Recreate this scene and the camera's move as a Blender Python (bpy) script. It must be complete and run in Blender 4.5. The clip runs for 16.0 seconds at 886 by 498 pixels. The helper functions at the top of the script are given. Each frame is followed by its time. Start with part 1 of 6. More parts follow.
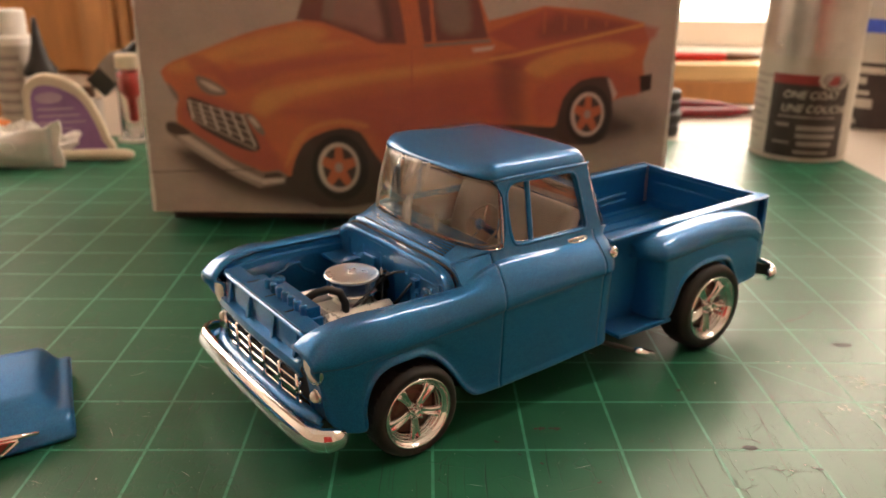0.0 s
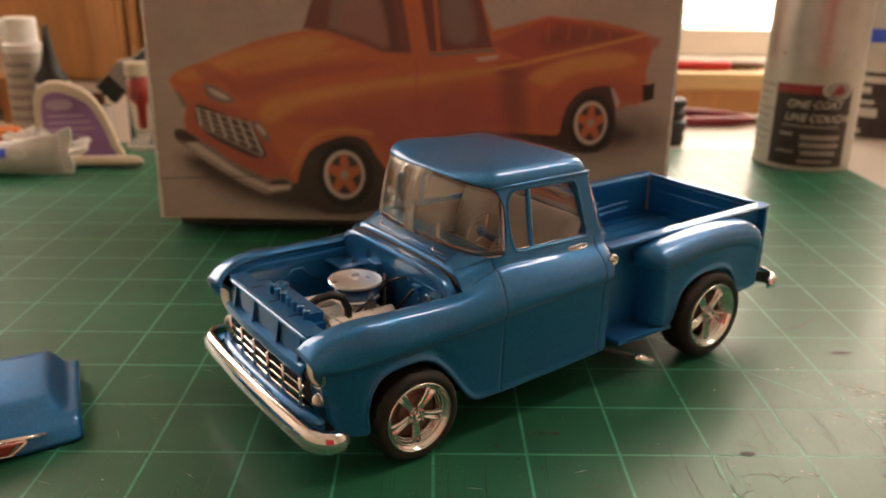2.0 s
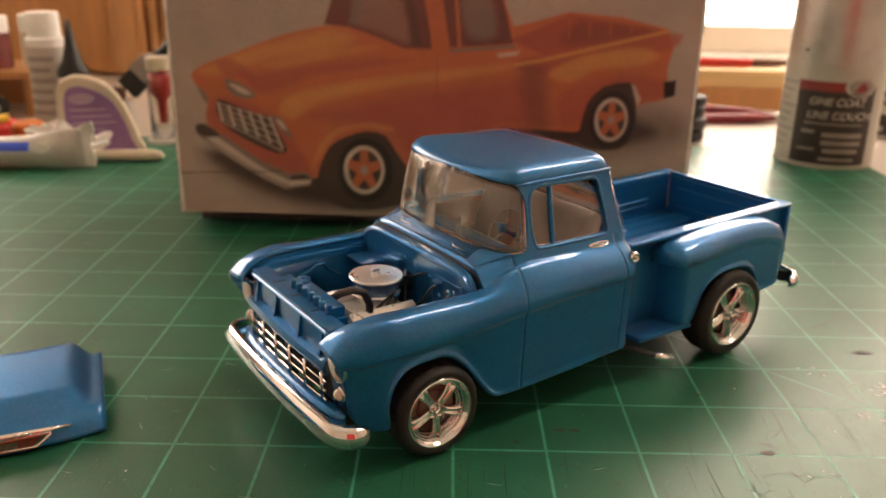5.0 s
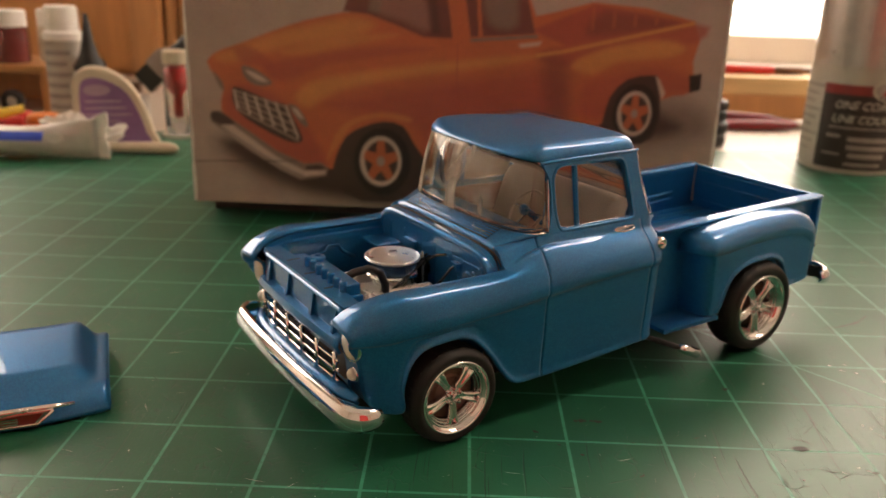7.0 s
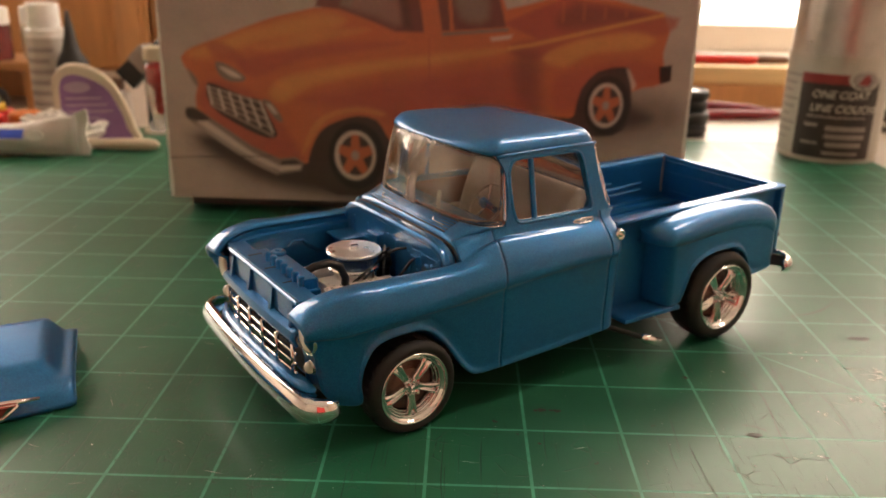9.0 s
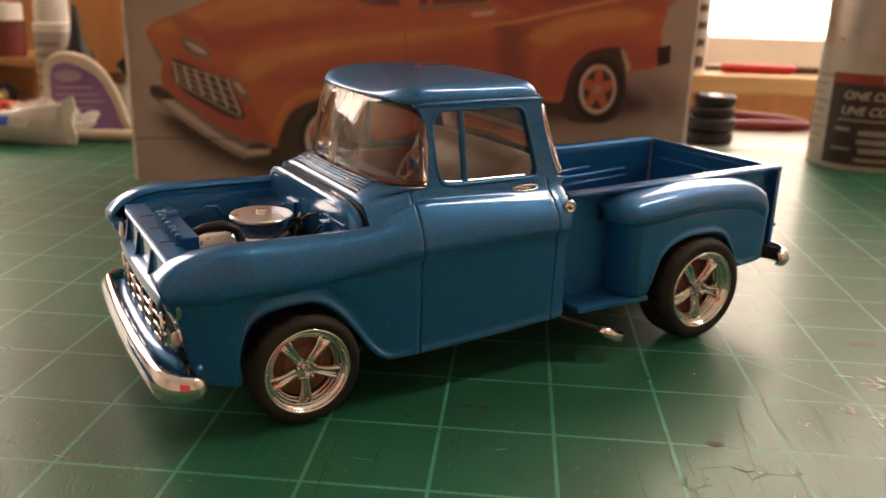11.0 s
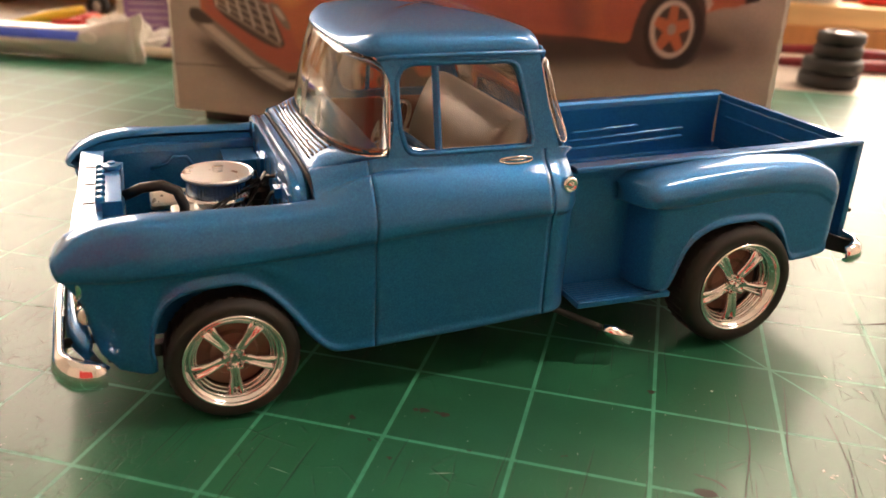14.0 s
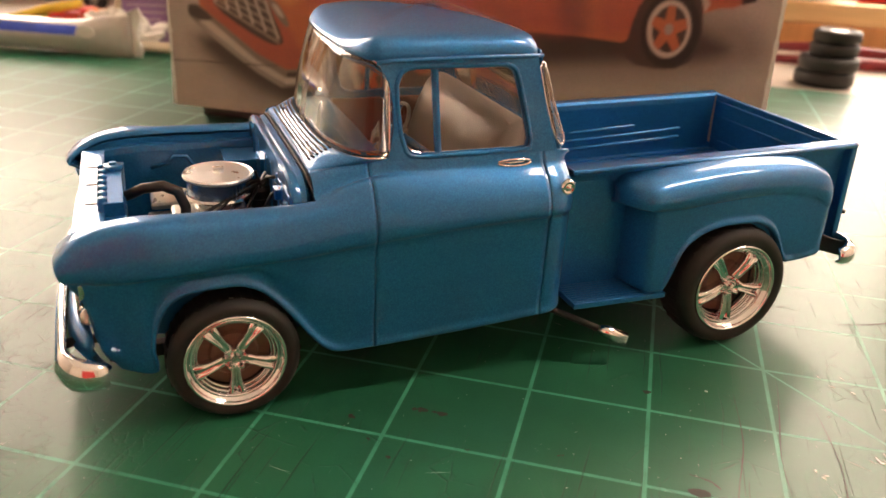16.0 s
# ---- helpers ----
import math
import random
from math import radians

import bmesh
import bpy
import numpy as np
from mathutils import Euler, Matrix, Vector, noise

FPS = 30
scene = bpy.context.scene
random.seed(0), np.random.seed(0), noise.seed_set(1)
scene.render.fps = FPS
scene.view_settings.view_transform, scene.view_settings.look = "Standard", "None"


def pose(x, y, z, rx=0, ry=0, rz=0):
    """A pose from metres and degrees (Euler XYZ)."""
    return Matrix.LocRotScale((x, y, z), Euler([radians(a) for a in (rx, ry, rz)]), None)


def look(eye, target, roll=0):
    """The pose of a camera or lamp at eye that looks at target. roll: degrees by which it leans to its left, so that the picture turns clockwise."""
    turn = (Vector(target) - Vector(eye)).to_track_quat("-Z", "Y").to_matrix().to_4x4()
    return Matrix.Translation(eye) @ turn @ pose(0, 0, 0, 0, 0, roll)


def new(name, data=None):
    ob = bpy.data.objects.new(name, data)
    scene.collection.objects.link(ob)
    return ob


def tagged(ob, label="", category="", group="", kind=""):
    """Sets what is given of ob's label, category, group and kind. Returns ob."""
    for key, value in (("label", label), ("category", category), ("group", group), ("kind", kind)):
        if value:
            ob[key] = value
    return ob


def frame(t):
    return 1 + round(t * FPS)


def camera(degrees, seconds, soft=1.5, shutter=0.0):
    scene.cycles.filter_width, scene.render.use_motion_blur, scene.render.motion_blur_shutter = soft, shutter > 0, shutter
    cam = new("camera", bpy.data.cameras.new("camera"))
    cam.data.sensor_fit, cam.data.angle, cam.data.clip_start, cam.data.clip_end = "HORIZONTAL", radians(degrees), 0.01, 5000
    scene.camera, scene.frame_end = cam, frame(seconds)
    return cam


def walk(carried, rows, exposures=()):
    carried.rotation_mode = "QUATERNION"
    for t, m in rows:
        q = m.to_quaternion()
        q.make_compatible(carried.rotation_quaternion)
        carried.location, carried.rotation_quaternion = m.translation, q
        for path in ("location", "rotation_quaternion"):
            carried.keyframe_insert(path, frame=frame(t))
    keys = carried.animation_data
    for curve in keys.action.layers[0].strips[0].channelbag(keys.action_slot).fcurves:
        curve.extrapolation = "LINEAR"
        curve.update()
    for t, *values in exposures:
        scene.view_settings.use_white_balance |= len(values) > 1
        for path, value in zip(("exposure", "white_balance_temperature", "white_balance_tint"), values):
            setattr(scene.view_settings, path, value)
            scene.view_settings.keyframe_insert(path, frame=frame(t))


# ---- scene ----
cam = camera(55.55, 16.0, soft=1.6)
cam.data.dof.use_dof = True
cam.data.dof.focus_distance, cam.data.dof.aperture_fstop = 0.190, 22.0
PATH = [
    (0, (-0.00237, -0.19392, 0.12656), (0.00417, 0.08848, 0.02552), 0.75),
    (0.5, (0.00037, -0.19413, 0.12811), (0.00680, 0.08823, 0.02695), 0.58),
    (1, (-0.00014, -0.19782, 0.12851), (0.00539, 0.08517, 0.02910), 0.78),
    (1.5, (-0.00132, -0.19802, 0.12772), (0.00304, 0.08492, 0.02810), 0.88),
    (2, (-0.00090, -0.19742, 0.12768), (0.00303, 0.08585, 0.02900), 0.85),
    (2.5, (-0.00556, -0.19743, 0.12447), (-0.00387, 0.08561, 0.02503), 0.88),
    (3, (-0.00344, -0.19759, 0.12645), (-0.00296, 0.08518, 0.02625), 0.89),
    (3.5, (-0.00355, -0.20041, 0.12801), (-0.00500, 0.08252, 0.02827), 0.79),
    (3.7, (-0.00200, -0.20234, 0.13034), (-0.00370, 0.08080, 0.03118), 0.75),
    (5.8, (-0.00272, -0.19558, 0.12560), (-0.00460, 0.08698, 0.02482), 1.09),
    (6, (-0.00255, -0.19585, 0.12494), (-0.00487, 0.08726, 0.02572), 1.10),
    (6.5, (-0.00172, -0.19721, 0.12040), (-0.00595, 0.08666, 0.02344), 1.43),
    (7, (-0.00429, -0.19260, 0.11610), (-0.01032, 0.09175, 0.02065), 1.74),
    (7.5, (-0.00332, -0.19216, 0.11800), (-0.01085, 0.09270, 0.02420), 1.81),
    (8, (0.00258, -0.19428, 0.11869), (-0.00425, 0.09032, 0.02406), 1.63),
    (8.5, (0.00507, -0.19574, 0.11894), (-0.00042, 0.08847, 0.02307), 1.15),
    (9, (0.00634, -0.19507, 0.11764), (0.00108, 0.08839, 0.01954), 1.15),
    (9.2, (0.00636, -0.19403, 0.11210), (0.00095, 0.08953, 0.01429), 1.41),
    (11.3, (0.04232, -0.16022, 0.09381), (0.00939, 0.12463, 0.00565), 1.50),
    (11.5, (0.04338, -0.15464, 0.09491), (0.00224, 0.12754, 0.00172), 1.22),
    (12, (0.05214, -0.14342, 0.08222), (-0.01548, 0.12893, -0.02387), 0.46),
    (12.5, (0.06281, -0.13438, 0.08587), (-0.00803, 0.13518, -0.02511), 1.27),
    (13, (0.06599, -0.13255, 0.09255), (0.00032, 0.13745, -0.02054), 2.01),
    (13.5, (0.06633, -0.13107, 0.09568), (0.00147, 0.13799, -0.02009), 2.13),
    (14, (0.06712, -0.13029, 0.09775), (0.00243, 0.13830, -0.01921), 2.41),
    (14.5, (0.06731, -0.13074, 0.09799), (0.00125, 0.13737, -0.01928), 2.48),
    (15, (0.06510, -0.12999, 0.09745), (-0.00122, 0.13774, -0.02055), 2.63),
    (15.5, (0.06755, -0.13001, 0.09624), (0.00373, 0.13756, -0.02348), 2.95),
    (16, (0.06670, -0.13140, 0.10009), (0.00380, 0.13659, -0.01919), 2.78),
]
EXPOSURES = [(t, stops + (0.23 if t < 10 else 0.15), kelvin, 10.0 if t < 10 else 14.0) for t, stops, kelvin in ((0.0, 0.4, 6720), (1.0, 0.24, 6720), (2.0, 0.11, 6720), (3.0, 0.22, 6720), (3.5, 0.22, 6720), (6.0, 0.46, 6720), (7.0, 0.12, 6720), (8.0, 0.13, 6720), (9.0, 0.22, 6720), (11.5, 0.1, 6850), (12.0, 0.4, 6850), (12.5, 0.64, 6920), (14.5, 0.79, 6920), (16.0, 0.79, 6920))]
walk(cam, [(t, look(eye, target, roll)) for t, eye, target, roll in PATH], EXPOSURES)
# ---- daylight: a pale overcast sky outside two windows ----
world = bpy.data.worlds.new("overcast_sky")
scene.world = world
world.use_nodes = True
wn = world.node_tree
sky = wn.nodes.new("ShaderNodeTexSky")
sky.sky_type = "NISHITA"
sky.sun_disc = False
sky.sun_elevation, sky.sun_rotation = radians(35), radians(20)
wn.links.new(sky.outputs[0], wn.nodes["Background"].inputs[0])
wn.nodes["Background"].inputs[1].default_value = 0.1

# ---- materials ----
def material(name, color=(0.5, 0.5, 0.5), rough=0.5, metal=0.0, spec=0.5, coat=0.0):
    m = bpy.data.materials.new(name)
    m.use_nodes = True
    b = m.node_tree.nodes["Principled BSDF"]
    b.inputs["Base Color"].default_value = (*color, 1)
    b.inputs["Roughness"].default_value = rough
    b.inputs["Metallic"].default_value = metal
    b.inputs["Specular IOR Level"].default_value = spec
    b.inputs["Coat Weight"].default_value = coat
    b.inputs["Coat Roughness"].default_value = 0.06
    return m


def node(m, kind, **inputs):
    n = m.node_tree.nodes.new(kind)
    for key, value in inputs.items():
        n.inputs[key.replace("_", " ")].default_value = value
    return n


def link(m, a, b):
    m.node_tree.links.new(a, b)


def bsdf(m):
    return m.node_tree.nodes["Principled BSDF"]


def math_node(m, op, a, b=None, c=None):
    n = m.node_tree.nodes.new("ShaderNodeMath")
    n.operation = op
    for i, v in enumerate((a, b, c)):
        if v is None:
            continue
        if isinstance(v, (int, float)):
            n.inputs[i].default_value = v
        else:
            link(m, v, n.inputs[i])
    return n.outputs[0]


def mixed(m, fac, a, b):
    n = m.node_tree.nodes.new("ShaderNodeMix")
    n.data_type = "RGBA"
    for sock, v in ((n.inputs[0], fac), (n.inputs[6], a), (n.inputs[7], b)):
        if isinstance(v, (int, float)):
            sock.default_value = v
        elif isinstance(v, tuple):
            sock.default_value = (*v, 1)
        else:
            link(m, v, sock)
    return n.outputs[2]


def noise_tex(m, scale, detail=4.0, rough=0.55, stretch=None):
    co = m.node_tree.nodes.new("ShaderNodeTexCoord")
    src = co.outputs["Object"]
    if stretch:
        mp = m.node_tree.nodes.new("ShaderNodeMapping")
        mp.inputs["Scale"].default_value = stretch
        link(m, src, mp.inputs[0])
        src = mp.outputs[0]
    n = node(m, "ShaderNodeTexNoise", Scale=scale, Detail=detail, Roughness=rough)
    link(m, src, n.inputs["Vector"])
    return n.outputs["Fac"]


def ramp(m, fac, lo, hi, a=0.0, b=1.0):
    n = m.node_tree.nodes.new("ShaderNodeMapRange")
    n.inputs[1].default_value, n.inputs[2].default_value = lo, hi
    n.inputs[3].default_value, n.inputs[4].default_value = a, b
    link(m, fac, n.inputs[0])
    return n.outputs[0]


def bump(m, height, strength=0.2, distance=0.0002):
    n = node(m, "ShaderNodeBump", Strength=strength, Distance=distance)
    link(m, height, n.inputs["Height"])
    link(m, n.outputs[0], bsdf(m).inputs["Normal"])


def worn(name, color, rough=0.5, metal=0.0, var=0.25, scale=60.0, grain=900.0, relief=0.1, spec=0.5, coat=0.0, stretch=None):
    """Two scales of variation in colour and roughness, and a fine relief."""
    m = material(name, color, rough, metal, spec, coat)
    big = noise_tex(m, scale, 3.0, 0.6, stretch)
    fine = noise_tex(m, grain, 2.0, 0.6, stretch)
    dark = tuple(c * (1 - var) for c in color)
    light = tuple(min(1.0, c * (1 + var)) for c in color)
    col = mixed(m, ramp(m, big, 0.3, 0.7), dark, light)
    col = mixed(m, math_node(m, "MULTIPLY", ramp(m, fine, 0.35, 0.65), 0.35 * var), col, light)
    link(m, col, bsdf(m).inputs["Base Color"])
    link(m, ramp(m, big, 0.3, 0.7, rough * 0.85, min(1.0, rough * 1.15)), bsdf(m).inputs["Roughness"])
    if relief:
        bump(m, fine, relief)
    return m


def mat_material():
    """Green cutting mat with a printed one-inch grid, a slanting guide line, knife scratches and scuffs."""
    m = worn("green_cutting_mat", (0.0098, 0.108, 0.055), 0.30, var=0.25, scale=18.0, grain=1500.0, relief=0.04)
    co = m.node_tree.nodes.new("ShaderNodeTexCoord").outputs["Object"]
    sep = m.node_tree.nodes.new("ShaderNodeSeparateXYZ")
    link(m, co, sep.inputs[0])
    x, y = sep.outputs[0], sep.outputs[1]
    base = bsdf(m).inputs["Base Color"].links[0].from_socket

    def stripe(v, pitch, half):
        d = math_node(m, "PINGPONG", v, pitch / 2)
        return ramp(m, d, half, half + 0.00015, 1.0, 0.0)

    lines = math_node(m, "MAXIMUM", stripe(x, 0.0254, 0.00034), stripe(y, 0.0254, 0.00034))
    # guide line that slants through one crossing of the grid
    across = math_node(m, "ADD", math_node(m, "MULTIPLY", math_node(m, "SUBTRACT", x, 0.1016), 0.72), math_node(m, "MULTIPLY", math_node(m, "SUBTRACT", y, 0.0508), 0.69))
    guide = ramp(m, math_node(m, "ABSOLUTE", across), 0.00022, 0.0004, 1.0, 0.0)
    lines = math_node(m, "MAXIMUM", lines, guide)
    wear = ramp(m, noise_tex(m, 90.0, 5.0, 0.7), 0.3, 0.6, 0.45, 1.0)
    col = mixed(m, math_node(m, "MULTIPLY", lines, wear), base, (0.06, 0.34, 0.22))
    # hair-fine cuts in several directions, bent a little, and a web of cracks in worn patches
    drift = m.node_tree.nodes.new("ShaderNodeTexNoise")
    drift.inputs["Scale"].default_value = 22.0
    link(m, co, drift.inputs["Vector"])
    bent = m.node_tree.nodes.new("ShaderNodeVectorMath")
    bent.operation = "MULTIPLY_ADD"
    link(m, drift.outputs["Color"], bent.inputs[0])
    bent.inputs[1].default_value = (0.005, 0.005, 0)
    link(m, co, bent.inputs[2])
    cuts = None
    for angle, size in ((0.35, 1.0), (1.2, 0.8), (2.0, 1.3), (2.7, 0.7)):
        mp = m.node_tree.nodes.new("ShaderNodeMapping")
        mp.inputs["Rotation"].default_value = (0, 0, angle)
        mp.inputs["Scale"].default_value = (1900 * size, 30 * size, 1)
        link(m, bent.outputs[0], mp.inputs[0])
        n = node(m, "ShaderNodeTexNoise", Scale=1.0, Detail=1.0, Roughness=0.4)
        link(m, mp.outputs[0], n.inputs["Vector"])
        c = ramp(m, n.outputs["Fac"], 0.71, 0.77)
        cuts = c if cuts is None else math_node(m, "MAXIMUM", cuts, c)
    web = node(m, "ShaderNodeTexVoronoi", Scale=110.0)
    web.feature = "DISTANCE_TO_EDGE"
    link(m, bent.outputs[0], web.inputs["Vector"])
    web = ramp(m, web.outputs["Distance"], 0.006, 0.022, 1.0, 0.0)
    web = math_node(m, "MULTIPLY", web, ramp(m, noise_tex(m, 70.0, 4.0, 0.7), 0.5, 0.62))
    worn_area = ramp(m, noise_tex(m, 9.0, 3.0, 0.6), 0.38, 0.58)
    # the end under the truck's nose is cracked all over
    reach = math_node(m, "ADD", math_node(m, "MULTIPLY", x, 0.55), math_node(m, "MULTIPLY", y, 0.85))
    nose_end = math_node(m, "MULTIPLY", ramp(m, reach, -0.022, -0.004, 1.0, 0.0), ramp(m, x, -0.02, 0.0, 1.0, 0.0))
    fine = node(m, "ShaderNodeTexVoronoi", Scale=330.0)
    fine.feature = "DISTANCE_TO_EDGE"
    frayed = m.node_tree.nodes.new("ShaderNodeVectorMath")
    frayed.operation = "MULTIPLY_ADD"
    crumble = node(m, "ShaderNodeTexNoise", Scale=420.0, Detail=3.0)
    link(m, co, crumble.inputs["Vector"])
    link(m, crumble.outputs["Color"], frayed.inputs[0])
    frayed.inputs[1].default_value = (0.0035, 0.0035, 0)
    link(m, bent.outputs[0], frayed.inputs[2])
    link(m, frayed.outputs[0], fine.inputs["Vector"])
    fine = math_node(m, "MULTIPLY", ramp(m, fine.outputs["Distance"], 0.010, 0.06, 0.75, 0.0), ramp(m, noise_tex(m, 150.0, 4.0, 0.75), 0.46, 0.60))
    cuts = math_node(m, "MULTIPLY", cuts, ramp(m, noise_tex(m, 14.0, 3.0, 0.6), 0.32, 0.55))
    cuts = math_node(m, "MAXIMUM", cuts, math_node(m, "MULTIPLY", web, worn_area))
    cuts = math_node(m, "MAXIMUM", cuts, math_node(m, "MULTIPLY", fine, nose_end))
    col = mixed(m, math_node(m, "MULTIPLY", cuts, 0.6), col, (0.008, 0.014, 0.010))
    stains = ramp(m, noise_tex(m, 42.0, 4.0, 0.65), 0.66, 0.74)
    col = mixed(m, math_node(m, "MULTIPLY", stains, 0.2), col, (0.035, 0.045, 0.03))
    reds = ramp(m, noise_tex(m, 61.0, 2.0, 0.5, (1, 1.3, 1)), 0.745, 0.78)
    col = mixed(m, math_node(m, "MULTIPLY", reds, 0.6), col, (0.14, 0.025, 0.02))
    link(m, col, bsdf(m).inputs["Base Color"])
    matt = ramp(m, noise_tex(m, 25.0, 4.0, 0.65), 0.3, 0.7, 0.16, 0.25)
    matt = math_node(m, "ADD", matt, math_node(m, "MULTIPLY", lines, 0.12))
    link(m, math_node(m, "ADD", matt, math_node(m, "MULTIPLY", cuts, 0.28)), bsdf(m).inputs["Coat Roughness"])
    m.node_tree.links.remove(bsdf(m).inputs["Roughness"].links[0])
    link(m, math_node(m, "SUBTRACT", 0.26, math_node(m, "MULTIPLY", cuts, 0.24)), bsdf(m).inputs["Coat Weight"])
    bsdf(m).inputs["Roughness"].default_value = 0.5
    bsdf(m).inputs["IOR"].default_value = 1.42
    bsdf(m).inputs["Specular Tint"].default_value = (1.0, 0.96, 0.87, 1)
    n = node(m, "ShaderNodeBump", Strength=0.4, Distance=0.0002)
    link(m, math_node(m, "SUBTRACT", math_node(m, "MULTIPLY", noise_tex(m, 1500.0, 2.0), 0.25), cuts), n.inputs["Height"])
    link(m, n.outputs[0], bsdf(m).inputs["Normal"])
    return m


M_MAT = mat_material()
M_DESK = worn("pale_desk_laminate", (0.52, 0.46, 0.40), 0.35, var=0.08, scale=12, grain=700, relief=0.03)
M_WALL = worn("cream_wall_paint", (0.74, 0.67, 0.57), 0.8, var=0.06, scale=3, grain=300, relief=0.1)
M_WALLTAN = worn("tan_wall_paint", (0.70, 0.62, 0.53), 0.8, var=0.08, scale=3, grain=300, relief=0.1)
M_CEIL = worn("white_ceiling_paint", (0.78, 0.75, 0.70), 0.9, var=0.04, scale=3, grain=300)
M_FLOOR = worn("brown_floor_boards", (0.32, 0.21, 0.13), 0.5, var=0.3, scale=4, grain=120, stretch=(1, 8, 1))
M_WOOD = worn("orange_pine_wood", (0.52, 0.25, 0.09), 0.45, var=0.13, scale=9, grain=160, relief=0.06, stretch=(10, 1, 1))
M_TRIM = worn("white_window_paint", (0.78, 0.74, 0.68), 0.4, var=0.05, scale=10, grain=400)
M_CARD = worn("matt_kit_box_card", (0.66, 0.54, 0.47), 0.45, var=0.10, scale=14, grain=1200, relief=0.03)
def flake_paint():
    """Blue metallic model paint: fine flakes under a clear coat."""
    m = material("metallic_blue_model_paint", (0.02, 0.11, 0.27), 0.42, 0.55, 0.2, 1.0)
    co = m.node_tree.nodes.new("ShaderNodeTexCoord").outputs["Object"]
    v = node(m, "ShaderNodeTexVoronoi", Scale=5200.0)
    link(m, co, v.inputs["Vector"])
    fleck = ramp(m, v.outputs["Color"], 0.2, 0.95)
    broad = noise_tex(m, 70.0, 3.0)
    col = mixed(m, fleck, (0.008, 0.125, 0.35), (0.018, 0.220, 0.52))
    col = mixed(m, ramp(m, broad, 0.35, 0.7, 0.0, 0.25), col, (0.008, 0.140, 0.38))
    link(m, col, bsdf(m).inputs["Base Color"])
    n = node(m, "ShaderNodeBump", Strength=0.13, Distance=0.0001)
    link(m, fleck, n.inputs["Height"])
    link(m, n.outputs[0], bsdf(m).inputs["Normal"])
    bsdf(m).inputs["Coat Roughness"].default_value = 0.03
    bsdf(m).inputs["Coat IOR"].default_value = 1.48
    return m


def glass(name, tint, rough=0.02):
    m = material(name, tint, rough)
    bsdf(m).inputs["Transmission Weight"].default_value = 1.0
    bsdf(m).inputs["IOR"].default_value = 1.46
    return m


M_BLUE = flake_paint()
M_CHROME = worn("bright_chrome_plating", (0.77, 0.78, 0.80), 0.045, 1.0, var=0.04, scale=120, grain=1800, relief=0.02)
M_SATIN = worn("satin_silver_plating", (0.80, 0.78, 0.74), 0.30, 0.6, var=0.06, scale=200, grain=1800, relief=0.03)
M_POLISH = worn("polished_metal_lid", (0.90, 0.91, 0.92), 0.30, 0.80, var=0.02, scale=200, grain=1800, relief=0.03)
M_BLACK = worn("satin_black_plastic", (0.012, 0.011, 0.010), 0.42, var=0.2, scale=120, grain=1600)
M_GUNMETAL = worn("dark_cast_metal", (0.16, 0.14, 0.12), 0.38, 0.8, var=0.3, scale=200, grain=1500)
# chrome ribs, with their blue reflections put into the base colour
M_FILTER = worn("chrome_ribs_blue_reflection", (0.42, 0.52, 0.62), 0.22, 0.95, var=0.2, scale=200, grain=1500)
M_PRIMER = worn("dull_pinkish_metal", (0.26, 0.16, 0.13), 0.45, 0.4, var=0.15, scale=200, grain=1500)
M_SEAT = worn("tan_grey_vinyl", (0.38, 0.33, 0.285), 0.36, var=0.12, scale=90, grain=1200, relief=0.15)
M_TAN = worn("pale_tan_plastic", (0.50, 0.38, 0.28), 0.4, var=0.1, scale=120, grain=1200)
M_GLASS = glass("clear_moulded_plastic", (0.80, 0.76, 0.72), 0.03)
M_TRIMRED = worn("red_brown_trim", (0.17, 0.055, 0.035), 0.45, var=0.2, scale=120, grain=1200)


def streaked_glass():
    """Clear plastic with window reflections painted on as milky upright streaks."""
    m = glass("reflection_streaked_plastic", (0.80, 0.75, 0.70), 0.03)
    painted_glare = m.node_tree.nodes.new("ShaderNodeAddShader")
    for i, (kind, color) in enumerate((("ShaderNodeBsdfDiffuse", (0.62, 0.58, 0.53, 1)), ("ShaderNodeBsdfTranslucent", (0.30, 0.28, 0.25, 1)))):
        lobe = m.node_tree.nodes.new(kind)
        lobe.inputs["Color"].default_value = color
        link(m, lobe.outputs[0], painted_glare.inputs[i])
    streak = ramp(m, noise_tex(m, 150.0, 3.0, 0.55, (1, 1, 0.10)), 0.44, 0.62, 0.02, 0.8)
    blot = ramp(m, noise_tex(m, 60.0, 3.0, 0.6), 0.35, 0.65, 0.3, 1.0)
    # painted reflections are strongest towards the truck's right side
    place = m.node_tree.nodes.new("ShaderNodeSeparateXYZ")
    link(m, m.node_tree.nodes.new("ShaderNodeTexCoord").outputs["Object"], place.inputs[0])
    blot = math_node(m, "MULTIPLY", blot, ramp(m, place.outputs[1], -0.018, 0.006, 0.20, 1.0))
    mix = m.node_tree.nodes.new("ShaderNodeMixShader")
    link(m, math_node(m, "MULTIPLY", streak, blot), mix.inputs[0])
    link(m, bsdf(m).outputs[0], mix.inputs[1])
    link(m, painted_glare.outputs[0], mix.inputs[2])
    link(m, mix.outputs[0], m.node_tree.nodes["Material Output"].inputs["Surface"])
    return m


M_SCREEN = streaked_glass()
M_LENS = worn("pale_clear_lens", (0.72, 0.68, 0.60), 0.12, var=0.05, scale=200, grain=1500, coat=1.0)
M_RUBBER = worn("black_tyre_rubber", (0.014, 0.013, 0.012), 0.6, var=0.2, scale=200, grain=2500)


